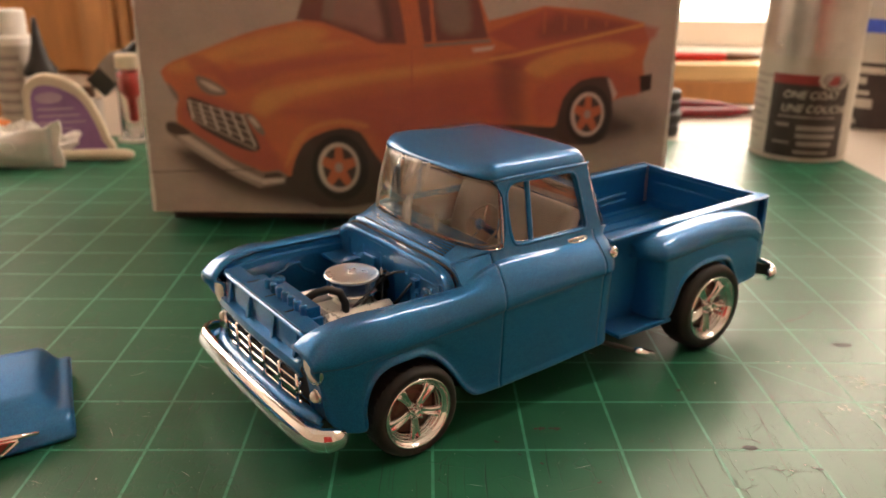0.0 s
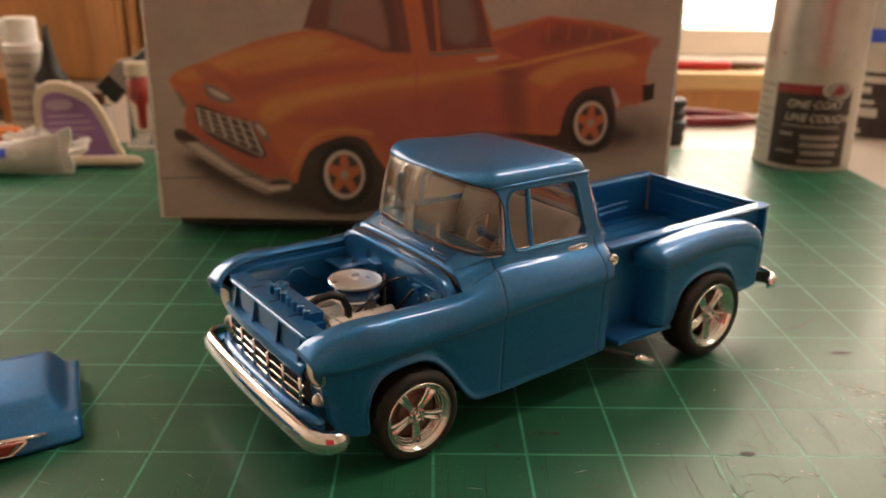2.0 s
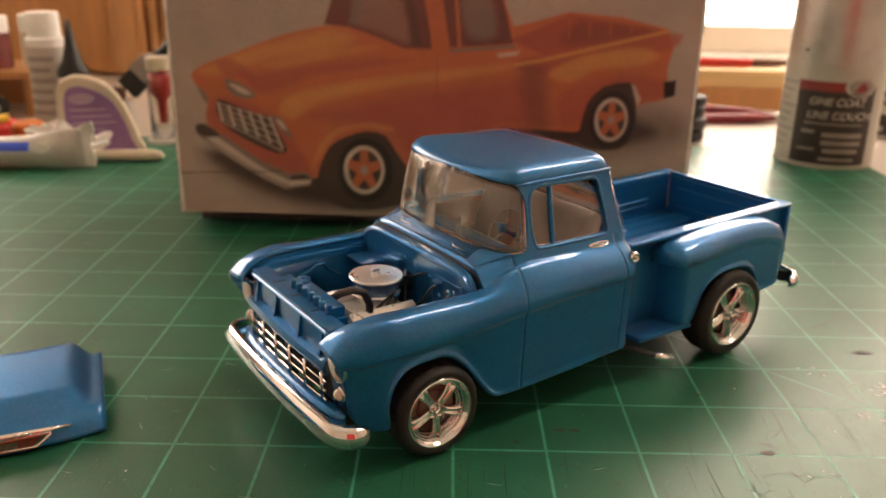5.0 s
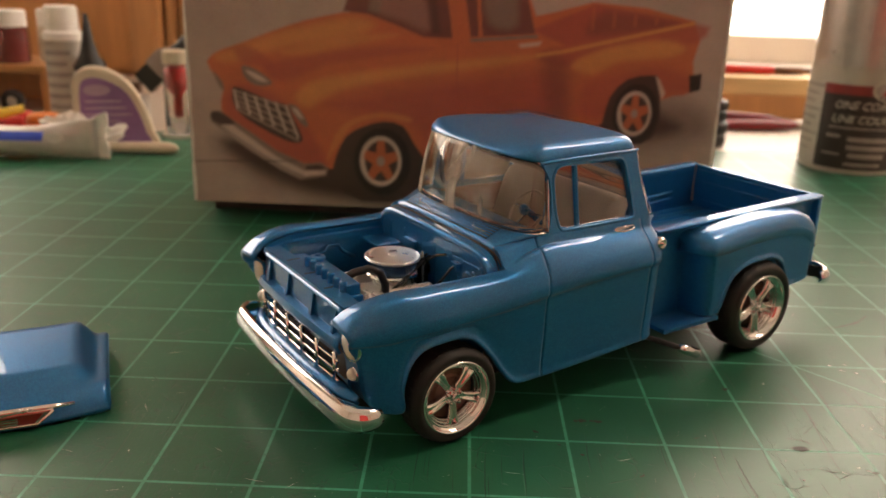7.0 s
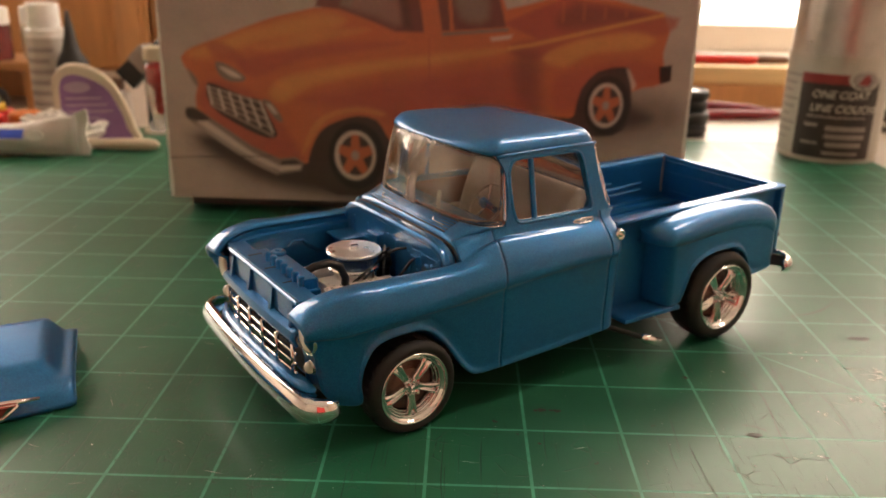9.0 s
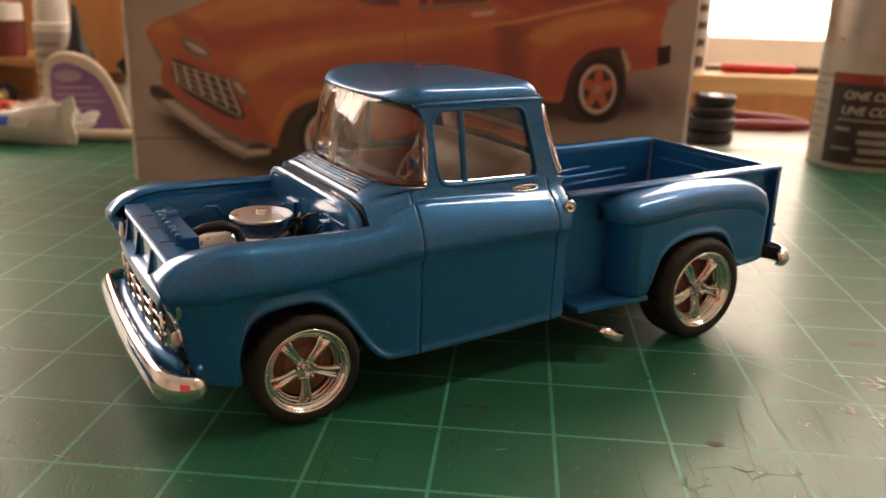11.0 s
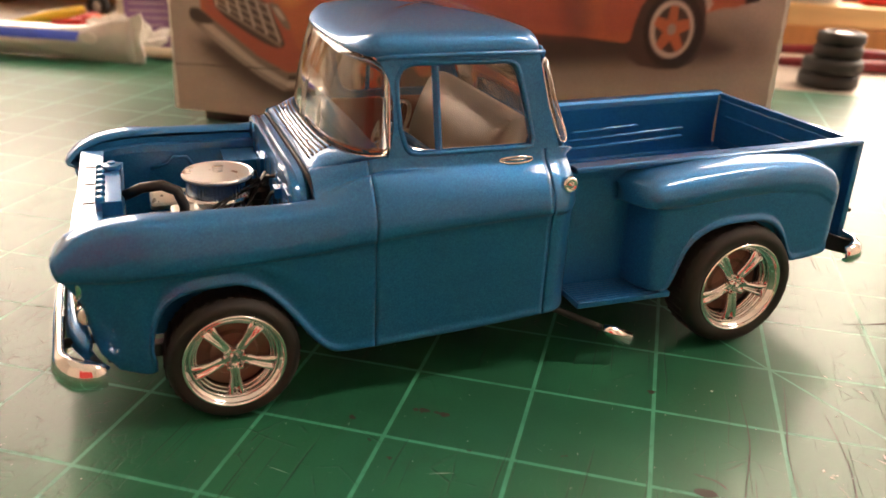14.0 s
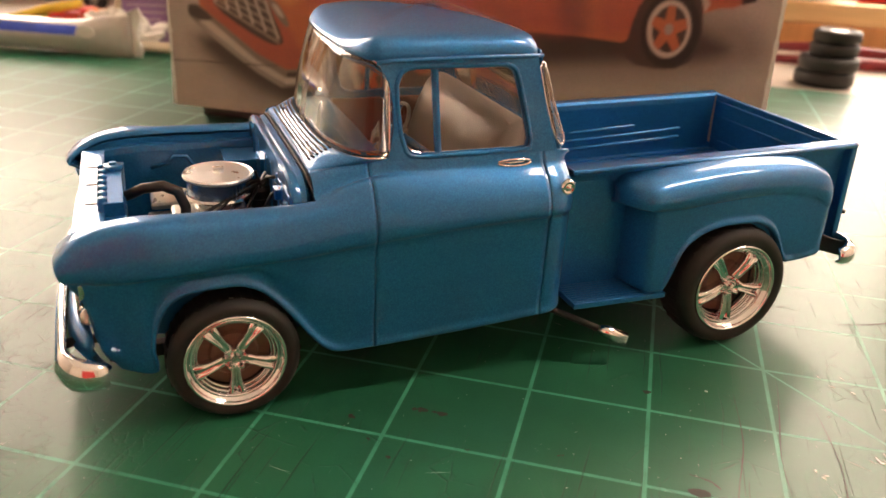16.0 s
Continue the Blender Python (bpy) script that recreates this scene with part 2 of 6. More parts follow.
def daylight(name, color, strength):
    m = material(name, (0, 0, 0), 1.0, spec=0.0)
    bsdf(m).inputs["Emission Color"].default_value = (*color, 1)
    bsdf(m).inputs["Emission Strength"].default_value = strength
    return m


M_SKY = daylight("overcast_daylight", (1.0, 0.83, 0.69), 7.5)
# weaker backdrop, set only to balance the left window's glare on the mat
M_SKY_DIM = daylight("overcast_daylight_weaker", (1.0, 0.83, 0.69), 6.9)
M_TRAY = worn("dark_grey_card", (0.10, 0.085, 0.075), 0.7, var=0.15, scale=30, grain=900)
M_PAPER = worn("white_paper", (0.83, 0.81, 0.77), 0.6, var=0.08, scale=60, grain=900, relief=0.1)
M_CANWHITE = worn("off_white_label", (0.47, 0.44, 0.385), 0.35, var=0.08, scale=40, grain=900, relief=0.02)
M_CREAM = worn("cream_plastic", (0.62, 0.53, 0.40), 0.4, var=0.07, scale=40, grain=900)
M_TIN = worn("dull_tin", (0.50, 0.47, 0.44), 0.32, 0.85, var=0.12, scale=60, grain=900, relief=0.03)
M_LABEL = worn("dark_brown_label", (0.035, 0.022, 0.020), 0.4, var=0.25, scale=60, grain=900)
M_LABELRED = worn("dull_red_label", (0.26, 0.03, 0.03), 0.4, var=0.2, scale=60, grain=900)
M_LABELBLUE = worn("blue_print", (0.04, 0.10, 0.62), 0.4, var=0.2, scale=60, grain=900)
M_BARGREY = worn("grey_print", (0.30, 0.26, 0.24), 0.5, var=0.2, scale=60, grain=900)
M_DARKRED = worn("dark_red_rubber", (0.20, 0.015, 0.022), 0.45, var=0.2, scale=60, grain=900)
M_RED = worn("bright_red_plastic", (0.55, 0.025, 0.02), 0.35, var=0.15, scale=60, grain=900)
M_ORANGE = worn("orange_plastic", (0.62, 0.17, 0.02), 0.4, var=0.15, scale=60, grain=900)
M_YELLOW = worn("yellow_plastic", (0.62, 0.42, 0.03), 0.4, var=0.15, scale=60, grain=900)
M_BROWN = worn("dark_stained_wood", (0.13, 0.055, 0.025), 0.5, var=0.3, scale=40, grain=500)
M_WOODLIGHT = worn("pale_varnished_wood", (0.55, 0.29, 0.12), 0.4, var=0.2, scale=9, grain=160, relief=0.05, stretch=(10, 10, 1))
M_PINE = worn("pale_lit_pine", (0.72, 0.50, 0.24), 0.5, var=0.12, scale=9, grain=160, relief=0.06, stretch=(1, 10, 10))
M_UPHOLSTERY = worn("red_stand_in_fabric", (0.45, 0.04, 0.035), 0.85, var=0.15, scale=15, grain=400, relief=0.2)
M_PURPLE = worn("purple_label", (0.27, 0.14, 0.31), 0.45, var=0.2, scale=40, grain=900)
M_LILAC = worn("pale_lilac_print", (0.42, 0.30, 0.38), 0.5, var=0.1, scale=60, grain=900)
M_TUBE = worn("crumpled_white_metal", (0.62, 0.60, 0.57), 0.35, 0.35, var=0.12, scale=50, grain=500, relief=0.25)
M_MAROON = worn("maroon_paint_jar", (0.14, 0.02, 0.02), 0.2, var=0.25, scale=60, grain=900, coat=0.5)
M_DARKJAR = worn("dark_paint_jar", (0.05, 0.03, 0.025), 0.2, var=0.25, scale=60, grain=900, coat=0.5)
M_BADGERED = worn("red_badge_enamel", (0.20, 0.035, 0.025), 0.3, var=0.2, scale=300, grain=1500)
M_SCUFF = worn("dark_scuff", (0.030, 0.034, 0.024), 0.6, var=0.4, scale=300, grain=1500)
M_PAINTSPOT = worn("dried_dull_red_paint", (0.055, 0.026, 0.018), 0.6, var=0.4, scale=400, grain=1500)
M_FLECK = worn("pale_dust", (0.52, 0.53, 0.50), 0.8, var=0.3, scale=500, grain=2500)


def printed_card():
    """The lid's printed picture: inks laid on the card point by point, with a faint uneven gloss."""
    m = material("printed_card", (0.5, 0.4, 0.35), 0.42)
    ink = m.node_tree.nodes.new("ShaderNodeVertexColor")
    ink.layer_name = "ink"
    hsv = m.node_tree.nodes.new("ShaderNodeHueSaturation")
    link(m, ink.outputs[0], hsv.inputs["Color"])
    patchy = ramp(m, noise_tex(m, 38.0, 5.0, 0.65, (1, 1, 1.6)), 0.25, 0.75, 0.88, 1.12)
    dots = ramp(m, noise_tex(m, 1100.0, 1.0), 0.3, 0.7, 0.96, 1.04)
    link(m, math_node(m, "MULTIPLY", patchy, dots), hsv.inputs["Value"])
    link(m, hsv.outputs[0], bsdf(m).inputs["Base Color"])
    link(m, ramp(m, noise_tex(m, 30.0, 4.0), 0.3, 0.7, 0.35, 0.5), bsdf(m).inputs["Roughness"])
    return m


M_PRINT = printed_card()
INK_CARD, INK_FLOOR = (0.50, 0.405, 0.355), (0.47, 0.385, 0.335)
INK_SHADOW, INK_DARKGREY, INK_BLACK = (0.075, 0.050, 0.042), (0.26, 0.20, 0.17), (0.035, 0.024, 0.022)
INK_ORANGE, INK_YELLOW, INK_RED = (0.58, 0.170, 0.080), (0.68, 0.32, 0.115), (0.45, 0.112, 0.080)
INK_GLASS, INK_GREY = (0.20, 0.075, 0.065), (0.66, 0.56, 0.50)
INK_BUMPER = (0.42, 0.34, 0.30)

M_FLUORESCENT = daylight("lamp_diffuser", (1.0, 0.84, 0.71), 21.0)
M_ENAMEL = worn("white_enamel", (0.80, 0.78, 0.74), 0.4, var=0.05, scale=20, grain=300)

# ---- building helpers: coordinates in millimetres ----
MM = 0.001


def part(name, bm, mat, parent=None, label="", smooth=False, bevel=0.0, segs=2):
    """Links a bmesh, drawn in millimetres, as one mesh object under a thing or a part."""
    bmesh.ops.remove_doubles(bm, verts=bm.verts, dist=0.0005)
    bmesh.ops.recalc_face_normals(bm, faces=bm.faces)
    if bevel > 0:
        sharp = [e for e in bm.edges if len(e.link_faces) == 2 and e.calc_face_angle(0) > 0.6]
        bmesh.ops.bevel(bm, geom=sharp, offset=bevel, segments=segs, affect="EDGES", profile=0.6)
    bmesh.ops.scale(bm, vec=(MM, MM, MM), verts=bm.verts)
    me = bpy.data.meshes.new(name)
    bm.to_mesh(me)
    bm.free()
    for m in mat if isinstance(mat, (list, tuple)) else [mat]:
        me.materials.append(m)
    if smooth:
        for p in me.polygons:
            p.use_smooth = True
    ob = new(name, me)
    if parent is not None:
        ob.parent = parent
    if label:
        ob["label"] = label
    return ob


def thing(name, x, y, z=0.0, rz=0.0, rx=0.0, ry=0.0):
    """An Empty at a thing's base, in millimetres and degrees."""
    ob = new(name)
    ob.empty_display_size = 0.01
    ob.matrix_basis = pose(x * MM, y * MM, z * MM, rx, ry, rz)
    return ob


def add_box(bm, x0, x1, y0, y1, z0, z1, m=None):
    vs = [bm.verts.new((x, y, z)) for z in (z0, z1) for y in (y0, y1) for x in (x0, x1)]
    for f in ((0, 2, 3, 1), (4, 5, 7, 6), (0, 1, 5, 4), (2, 6, 7, 3), (0, 4, 6, 2), (1, 3, 7, 5)):
        bm.faces.new([vs[i] for i in f])
    if m is not None:
        bmesh.ops.transform(bm, matrix=m, verts=vs)
    return vs


def box(x0, x1, y0, y1, z0, z1):
    bm = bmesh.new()
    add_box(bm, x0, x1, y0, y1, z0, z1)
    return bm


def add_lathe(bm, profile, n=32, axis="z", at=(0, 0, 0), caps=True):
    """Turns a profile of (radius, height) round an axis."""
    rings = []
    for r, h in profile:
        ring = []
        for i in range(n):
            a = 2 * math.pi * i / n
            p = (r * math.cos(a), r * math.sin(a), h)
            if axis == "y":
                p = (p[0], h, p[1])
            elif axis == "x":
                p = (h, p[0], p[1])
            ring.append(bm.verts.new((p[0] + at[0], p[1] + at[1], p[2] + at[2])))
        rings.append(ring)
    for a, b in zip(rings, rings[1:]):
        for i in range(n):
            bm.faces.new((a[i], a[(i + 1) % n], b[(i + 1) % n], b[i]))
    if caps:
        bm.faces.new(rings[0])
        bm.faces.new(rings[-1])
    return rings


def lathe(profile, n=32, axis="z", at=(0, 0, 0), caps=True):
    bm = bmesh.new()
    add_lathe(bm, profile, n, axis, at, caps)
    return bm


def add_tube(bm, pts, r, n=10, caps=True):
    """A round rod along a line of points; r is one radius or one for each point."""
    pts = [Vector(p) for p in pts]
    rings = []
    side = None
    for i, p in enumerate(pts):
        d = (pts[min(i + 1, len(pts) - 1)] - pts[max(i - 1, 0)]).normalized()
        if side is None:
            side = d.orthogonal().normalized()
        else:
            side = (side - d * side.dot(d)).normalized()
        up = d.cross(side)
        rad = r[i] if isinstance(r, (list, tuple)) else r
        rings.append([bm.verts.new(p + rad * (side * math.cos(2 * math.pi * k / n) + up * math.sin(2 * math.pi * k / n))) for k in range(n)])
    for a, b in zip(rings, rings[1:]):
        for k in range(n):
            bm.faces.new((a[k], a[(k + 1) % n], b[(k + 1) % n], b[k]))
    if caps:
        bm.faces.new(rings[0])
        bm.faces.new(rings[-1])


def tube(pts, r, n=10):
    bm = bmesh.new()
    add_tube(bm, pts, r, n)
    return bm


def add_prism(bm, outline, depth, m=None):
    """A flat outline of (x, z) pushed along y from depth[0] to depth[1]."""
    a = [bm.verts.new((x, depth[0], z)) for x, z in outline]
    b = [bm.verts.new((x, depth[1], z)) for x, z in outline]
    bm.faces.new(a)
    bm.faces.new(b[::-1])
    n = len(a)
    for i in range(n):
        bm.faces.new((a[i], b[i], b[(i + 1) % n], a[(i + 1) % n]))
    if m is not None:
        bmesh.ops.transform(bm, matrix=m, verts=a + b)


def prism(outline, depth):
    bm = bmesh.new()
    add_prism(bm, outline, depth)
    return bm


def structure(ob, label):
    return tagged(ob, label, "structure", kind="structure")


# ---- the room: floor, walls, ceiling, two windows in the back wall ----
structure(part("floor", box(-1700, 1700, -1700, 900, -780, -750), M_FLOOR), "brown boarded floor of the hobby room")
structure(part("ceiling", box(-1700, 1700, -1700, 900, 1650, 1680), M_CEIL), "plain white painted ceiling over the room")
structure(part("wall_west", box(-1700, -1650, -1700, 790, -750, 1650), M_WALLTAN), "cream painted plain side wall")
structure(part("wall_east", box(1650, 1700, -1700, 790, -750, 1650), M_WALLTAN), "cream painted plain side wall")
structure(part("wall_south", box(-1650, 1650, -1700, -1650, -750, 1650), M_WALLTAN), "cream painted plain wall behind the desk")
bm = bmesh.new()
WIN = ((-1500, -590, 160, 900), (180, 760, 24, 860))
xs = [-1700, WIN[0][0], WIN[0][1], WIN[1][0], WIN[1][1], 1700]
for i in range(5):
    if i in (1, 3):
        x0, x1, z0, z1 = WIN[i // 2]
        add_box(bm, x0, x1, 790, 850, -750, z0)
        add_box(bm, x0, x1, 790, 850, z1, 1650)
    else:
        add_box(bm, xs[i], xs[i + 1], 790, 850, -750, 1650)
structure(part("wall_north", bm, M_WALL), "cream painted back wall with two window openings")
for i, (x0, x1, z0, z1) in enumerate(WIN):
    w = structure(thing("window_%d" % (i + 1), (x0 + x1) / 2, 800, z0), "white painted wooden window with a bright overcast view")
    hw, h = (x1 - x0) / 2, z1 - z0
    bm = bmesh.new()
    for a in ((-hw, hw, -22, 40, 0, 30), (-hw, hw, -10, 40, h - 30, h), (-hw, -hw + 30, -10, 40, 30, h - 30), (hw - 30, hw, -10, 40, 30, h - 30)):
        add_box(bm, *a)
    part("window_frame", bm, M_TRIM, w, bevel=2)
    part("window_sill", box(-hw - 30, hw + 30, -45, -12, -16, 0), M_TRIM, w, bevel=2)
structure(part("backdrop", box(-150, 2200, 1000, 1004, -300, 1900), M_SKY), "bright white overcast daylight outside the window")
structure(part("backdrop", box(-2600, -160, 1000, 1004, -300, 1900), M_SKY_DIM), "overcast daylight outside the other window")

# flat ceiling fitting, seen as the long highlights on the roof's edge and the wings
fitting = tagged(thing("ceiling_light", 1150, 440, 1600, 37), "white ceiling fitting with a flat glowing diffuser", "ceiling light")
part("housing", box(-360, 360, -125, 125, 8, 50), M_ENAMEL, fitting, bevel=4)
part("diffuser", box(-340, 340, -105, 105, -4, 8), M_FLUORESCENT, fitting, bevel=3)

# ---- desk and cutting mat ----
desk = tagged(thing("desk", 0, 160, -750), "pale laminate work desk that carries the mat", "desk")
part("desktop", box(-1000, 1000, -480, 600, 722, 747), M_DESK, desk, bevel=2)
for x in (-960, 920):
    for y in (-440, 540):
        part("leg", box(x, x + 40, y, y + 40, 0, 722), M_DESK, desk)
mat = tagged(part("cutting_mat", box(-645, 270, -218, 392, -3, 0), M_MAT, bevel=0.5), "worn green cutting mat with a pale inch grid", "cutting mat")

# ---- the model truck: u runs from nose to tail, w from its left side (minus) to its right, z up ----
truck = tagged(thing("model_pickup_truck", -20.2, 29.4, 0, 34.5), "metallic blue plastic model pickup truck with open engine bay", "model truck")
truck.scale = (1.0, 1.04, 1.0)


def add_grid(bm, rows, close=False):
    vs = [[bm.verts.new(p) for p in row] for row in rows]
    for a, b in zip(vs, vs[1:]):
        n = len(a)
        for i in range(n if close else n - 1):
            j = (i + 1) % n
            bm.faces.new((a[i], a[j], b[j], b[i]))
    return vs


def surface(name, rows, mat, parent=truck, thick=0.7, label="", close=False, smooth=True):
    """A smooth panel of real thickness through rows of points."""
    bm = bmesh.new()
    add_grid(bm, rows, close)
    bmesh.ops.recalc_face_normals(bm, faces=bm.faces)
    for e in bm.edges:
        e.smooth = len(e.link_faces) < 2 or e.calc_face_angle(0) < 0.75
    ob = part(name, bm, mat, parent, label, smooth)
    sol = ob.modifiers.new("thickness", "SOLIDIFY")
    sol.thickness, sol.offset = thick * MM, 0.0
    return ob


def smooth01(x):
    x = min(1.0, max(0.0, x))
    return x * x * (3 - 2 * x)


def curve(points, x):
    """A smooth line through points that never overshoots them."""
    xs, ys = [p[0] for p in points], [p[1] for p in points]
    x = min(max(x, xs[0]), xs[-1])
    i = max(0, min(len(xs) - 2, sum(1 for v in xs if v <= x) - 1))

    def slope(j):
        if j == 0 or j == len(xs) - 1:
            return 0.0 if len(xs) > 2 else (ys[1] - ys[0]) / (xs[1] - xs[0])
        a = (ys[j] - ys[j - 1]) / (xs[j] - xs[j - 1])
        b = (ys[j + 1] - ys[j]) / (xs[j + 1] - xs[j])
        return 0.0 if a * b <= 0 else 2 * a * b / (a + b)

    h = xs[i + 1] - xs[i]
    t = (x - xs[i]) / h
    return (2 * t**3 - 3 * t**2 + 1) * ys[i] + (t**3 - 2 * t**2 + t) * h * slope(i) + (3 * t**2 - 2 * t**3) * ys[i + 1] + (t**3 - t**2) * h * slope(i + 1)


def flowing(pts, n=4):
    """An even line drawn close to its points, with no kinks."""
    pts = [Vector(p) for p in pts]
    full = [pts[0]]
    for a, b, c in zip(pts, pts[1:], pts[2:]):
        full.append(b + (b - (a + c) / 2) * 0.28)
    full.append(pts[-1])
    full = [full[0] * 2 - full[1]] + full + [full[-1] * 2 - full[-2]]
    out = []
    for p0, p1, p2, p3 in zip(full, full[1:], full[2:], full[3:]):
        for i in range(n):
            t = i / n
            out.append(tuple(((1 - t) ** 3 * p0 + (3 * t**3 - 6 * t**2 + 4) * p1 + (-3 * t**3 + 3 * t**2 + 3 * t + 1) * p2 + t**3 * p3) / 6))
    return out + [tuple(pts[-1])]


# the body's side: lower edge with the wheel opening, the soft crease below the shoulder, the shoulder's crest
LOWER_EDGE = [(-36, 12.8), (-30, 12.2), (-26, 12.0), (-24, 12.6), (-22.6, 16.5), (-21.2, 20.4), (-19.4, 23.6), (-16, 26.6), (-11, 28.2), (-4, 28.6), (0, 27.4), (3, 25.0), (6.8, 20.6), (10.4, 15.6), (13.4, 12.4), (15.6, 11.3), (18, 11.1), (40, 11.9), (70, 13.6)]
NOSE = [(11, -24.6), (13, -25.6), (15.5, -27.4), (16.8, -28.5), (18.6, -29.0), (24.7, -29.9), (27.4, -30.4), (28.9, -31.3), (30.6, -32.4), (32.3, -33.3), (34, -34.0), (35.5, -34.3), (36.5, -34.2), (38, -33.2), (40, -31.8), (42, -30)]
CREASE = [(-36, 32.2), (-26, 32.0), (-15.6, 32.3), (-4.5, 32.8), (7, 33.5), (23, 35.0), (40, 36.3), (57, 37.1), (70, 37.3)]
CREST = [(-36.5, 34.9), (-34.1, 36.6), (-32.5, 38.2), (-30.6, 39.5), (-25.8, 41.2), (-19.9, 41.9), (-9, 42.1), (6, 42.0), (13, 42.4), (28, 43.2), (70, 43.2)]
BULGE_FRONT = ((34.25, 0.0), (34.6, 0.05), (34.65, 0.18), (34.45, 0.38), (33.8, 0.61), (32.8, 0.83), (31.2, 0.95), (29.7, 1.0))
BULGE_BACK = ((34.1, 0.0), (34.45, 0.07), (34.5, 0.24), (34.25, 0.48), (33.6, 0.74), (32.65, 0.96), (31.3, 1.22), (29.8, 1.45))
BROW = (-32.9, -33.3, -33.7, -34.0, -34.4, -34.6, -34.7, -34.6, -34.5, -34.3, -34.1)


def side_row(u, s, high=True):
    """The side's section at station u, from the rolled lower edge to the inner edge of the shoulder."""
    def nose(x, target):
        return x if x >= -14 else -14 + (x + 14) * (target + 14) / -22

    def pinch(x, much):
        w = 1.2 * ((-8 - x) / 28) ** 2 if x < -8 else 0.0
        return w + (much * ((-24 - x) / 12) ** 2.2 if x < -24 else 0.0)

    pts = []
    zb, zc = curve(LOWER_EDGE, u), curve(CREASE, u)
    lip = 0.7 * smooth01((u + 25) / 3) * (1 - 0.6 * smooth01((u - 12) / 6))
    gap = zc - zb
    for d, out in ((0.35, -1.6), (0.0, -0.4), (0.2, 0.7), (0.6, 0.95), (1.1, 0.6), (1.8, 0.15)):
        z = zb + min(d, gap * d / 4)
        pts.append([u, 32.9 + lip * out, z])
    for f in (0.0, 0.25, 0.5, 0.72, 0.88, 0.96):
        z = zb + min(3.6, gap * 0.6) + f * (gap - min(3.6, gap * 0.6))
        pts.append([u, 32.9 + 0.5 * smooth01(f * 1.6) + 0.3 * smooth01((f - 0.7) / 0.3), z])
    for p in pts:
        p[1] += 0.5 * smooth01((-20 - u) / 4) * smooth01((17.6 - p[2]) / 1.2) - pinch(u, 1.2)
        p[0] = nose(u, curve(NOSE, p[2]))
    t1, t2 = smooth01((u + 10) / 42), smooth01((u - 10.5) / 13)
    flat = smooth01((-11 - u) / 9)
    climb = min(1.0, max(0.0, (u - 12.7) / 15.1))
    for k in range(11):
        un = nose(u, BROW[k])
        zt = curve(CREST, un)
        if k < 8:
            t = t2 if k > 5 else t1
            (wa, fa), (wb, fb) = BULGE_FRONT[k], BULGE_BACK[k]
            w, z = wa + t * (wb - wa), zc + (fa + t * (fb - fa) + flat * (0, 0, 0, 0.04, 0.16, 0.145, 0.065, 0.02)[k]) * (zt - zc)
        elif u < 12.66 or not high:
            w, z = ((28.6, zt - 0.25 + 0.3 * flat), (28.0, zt - 0.65 + 0.45 * flat), (27.7, zt - 1.1))[k - 8]
        else:
            a, b = ((28.5, 43.6), (26.7, 46.1), (24.0, 46.9))[k - 8], ((28.75, 47.0), (28.25, 48.6), (27.8, 50.0))[k - 8]
            w, z = (a[i] + climb * (b[i] - a[i]) for i in (0, 1))
            if u > 27.8:
                w, z = ((28.75, 47.0), (28.25, 48.4), (27.8, 49.7))[k - 8]
        w -= pinch(u, (1.4, 0.6, 0.0, -0.5, -0.6, -0.3, 0.3, 1.0, 1.6, 1.9, 2.0)[k])
        pts.append([un, w, z])
    if u > 62.5:
        turn = 1 - math.sqrt(max(0.0, 1 - ((u - 62.5) / 7) ** 2))
        n = len(pts)
        for i, p in enumerate(pts):
            p[1] -= (9.5 if i < n - 2 else 5.0 if i == n - 2 else 3.0) * turn
            p[2] -= (0.6 if i == n - 2 else 1.8 if i == n - 1 else 0.0) * turn
    return flowing([(p[0], s * p[1], p[2]) for p in pts], 3)


def stations(a, b, step=0.9):
    n = max(2, int(abs(b - a) / step))
    return [a + (b - a) * i / n for i in range(n + 1)]


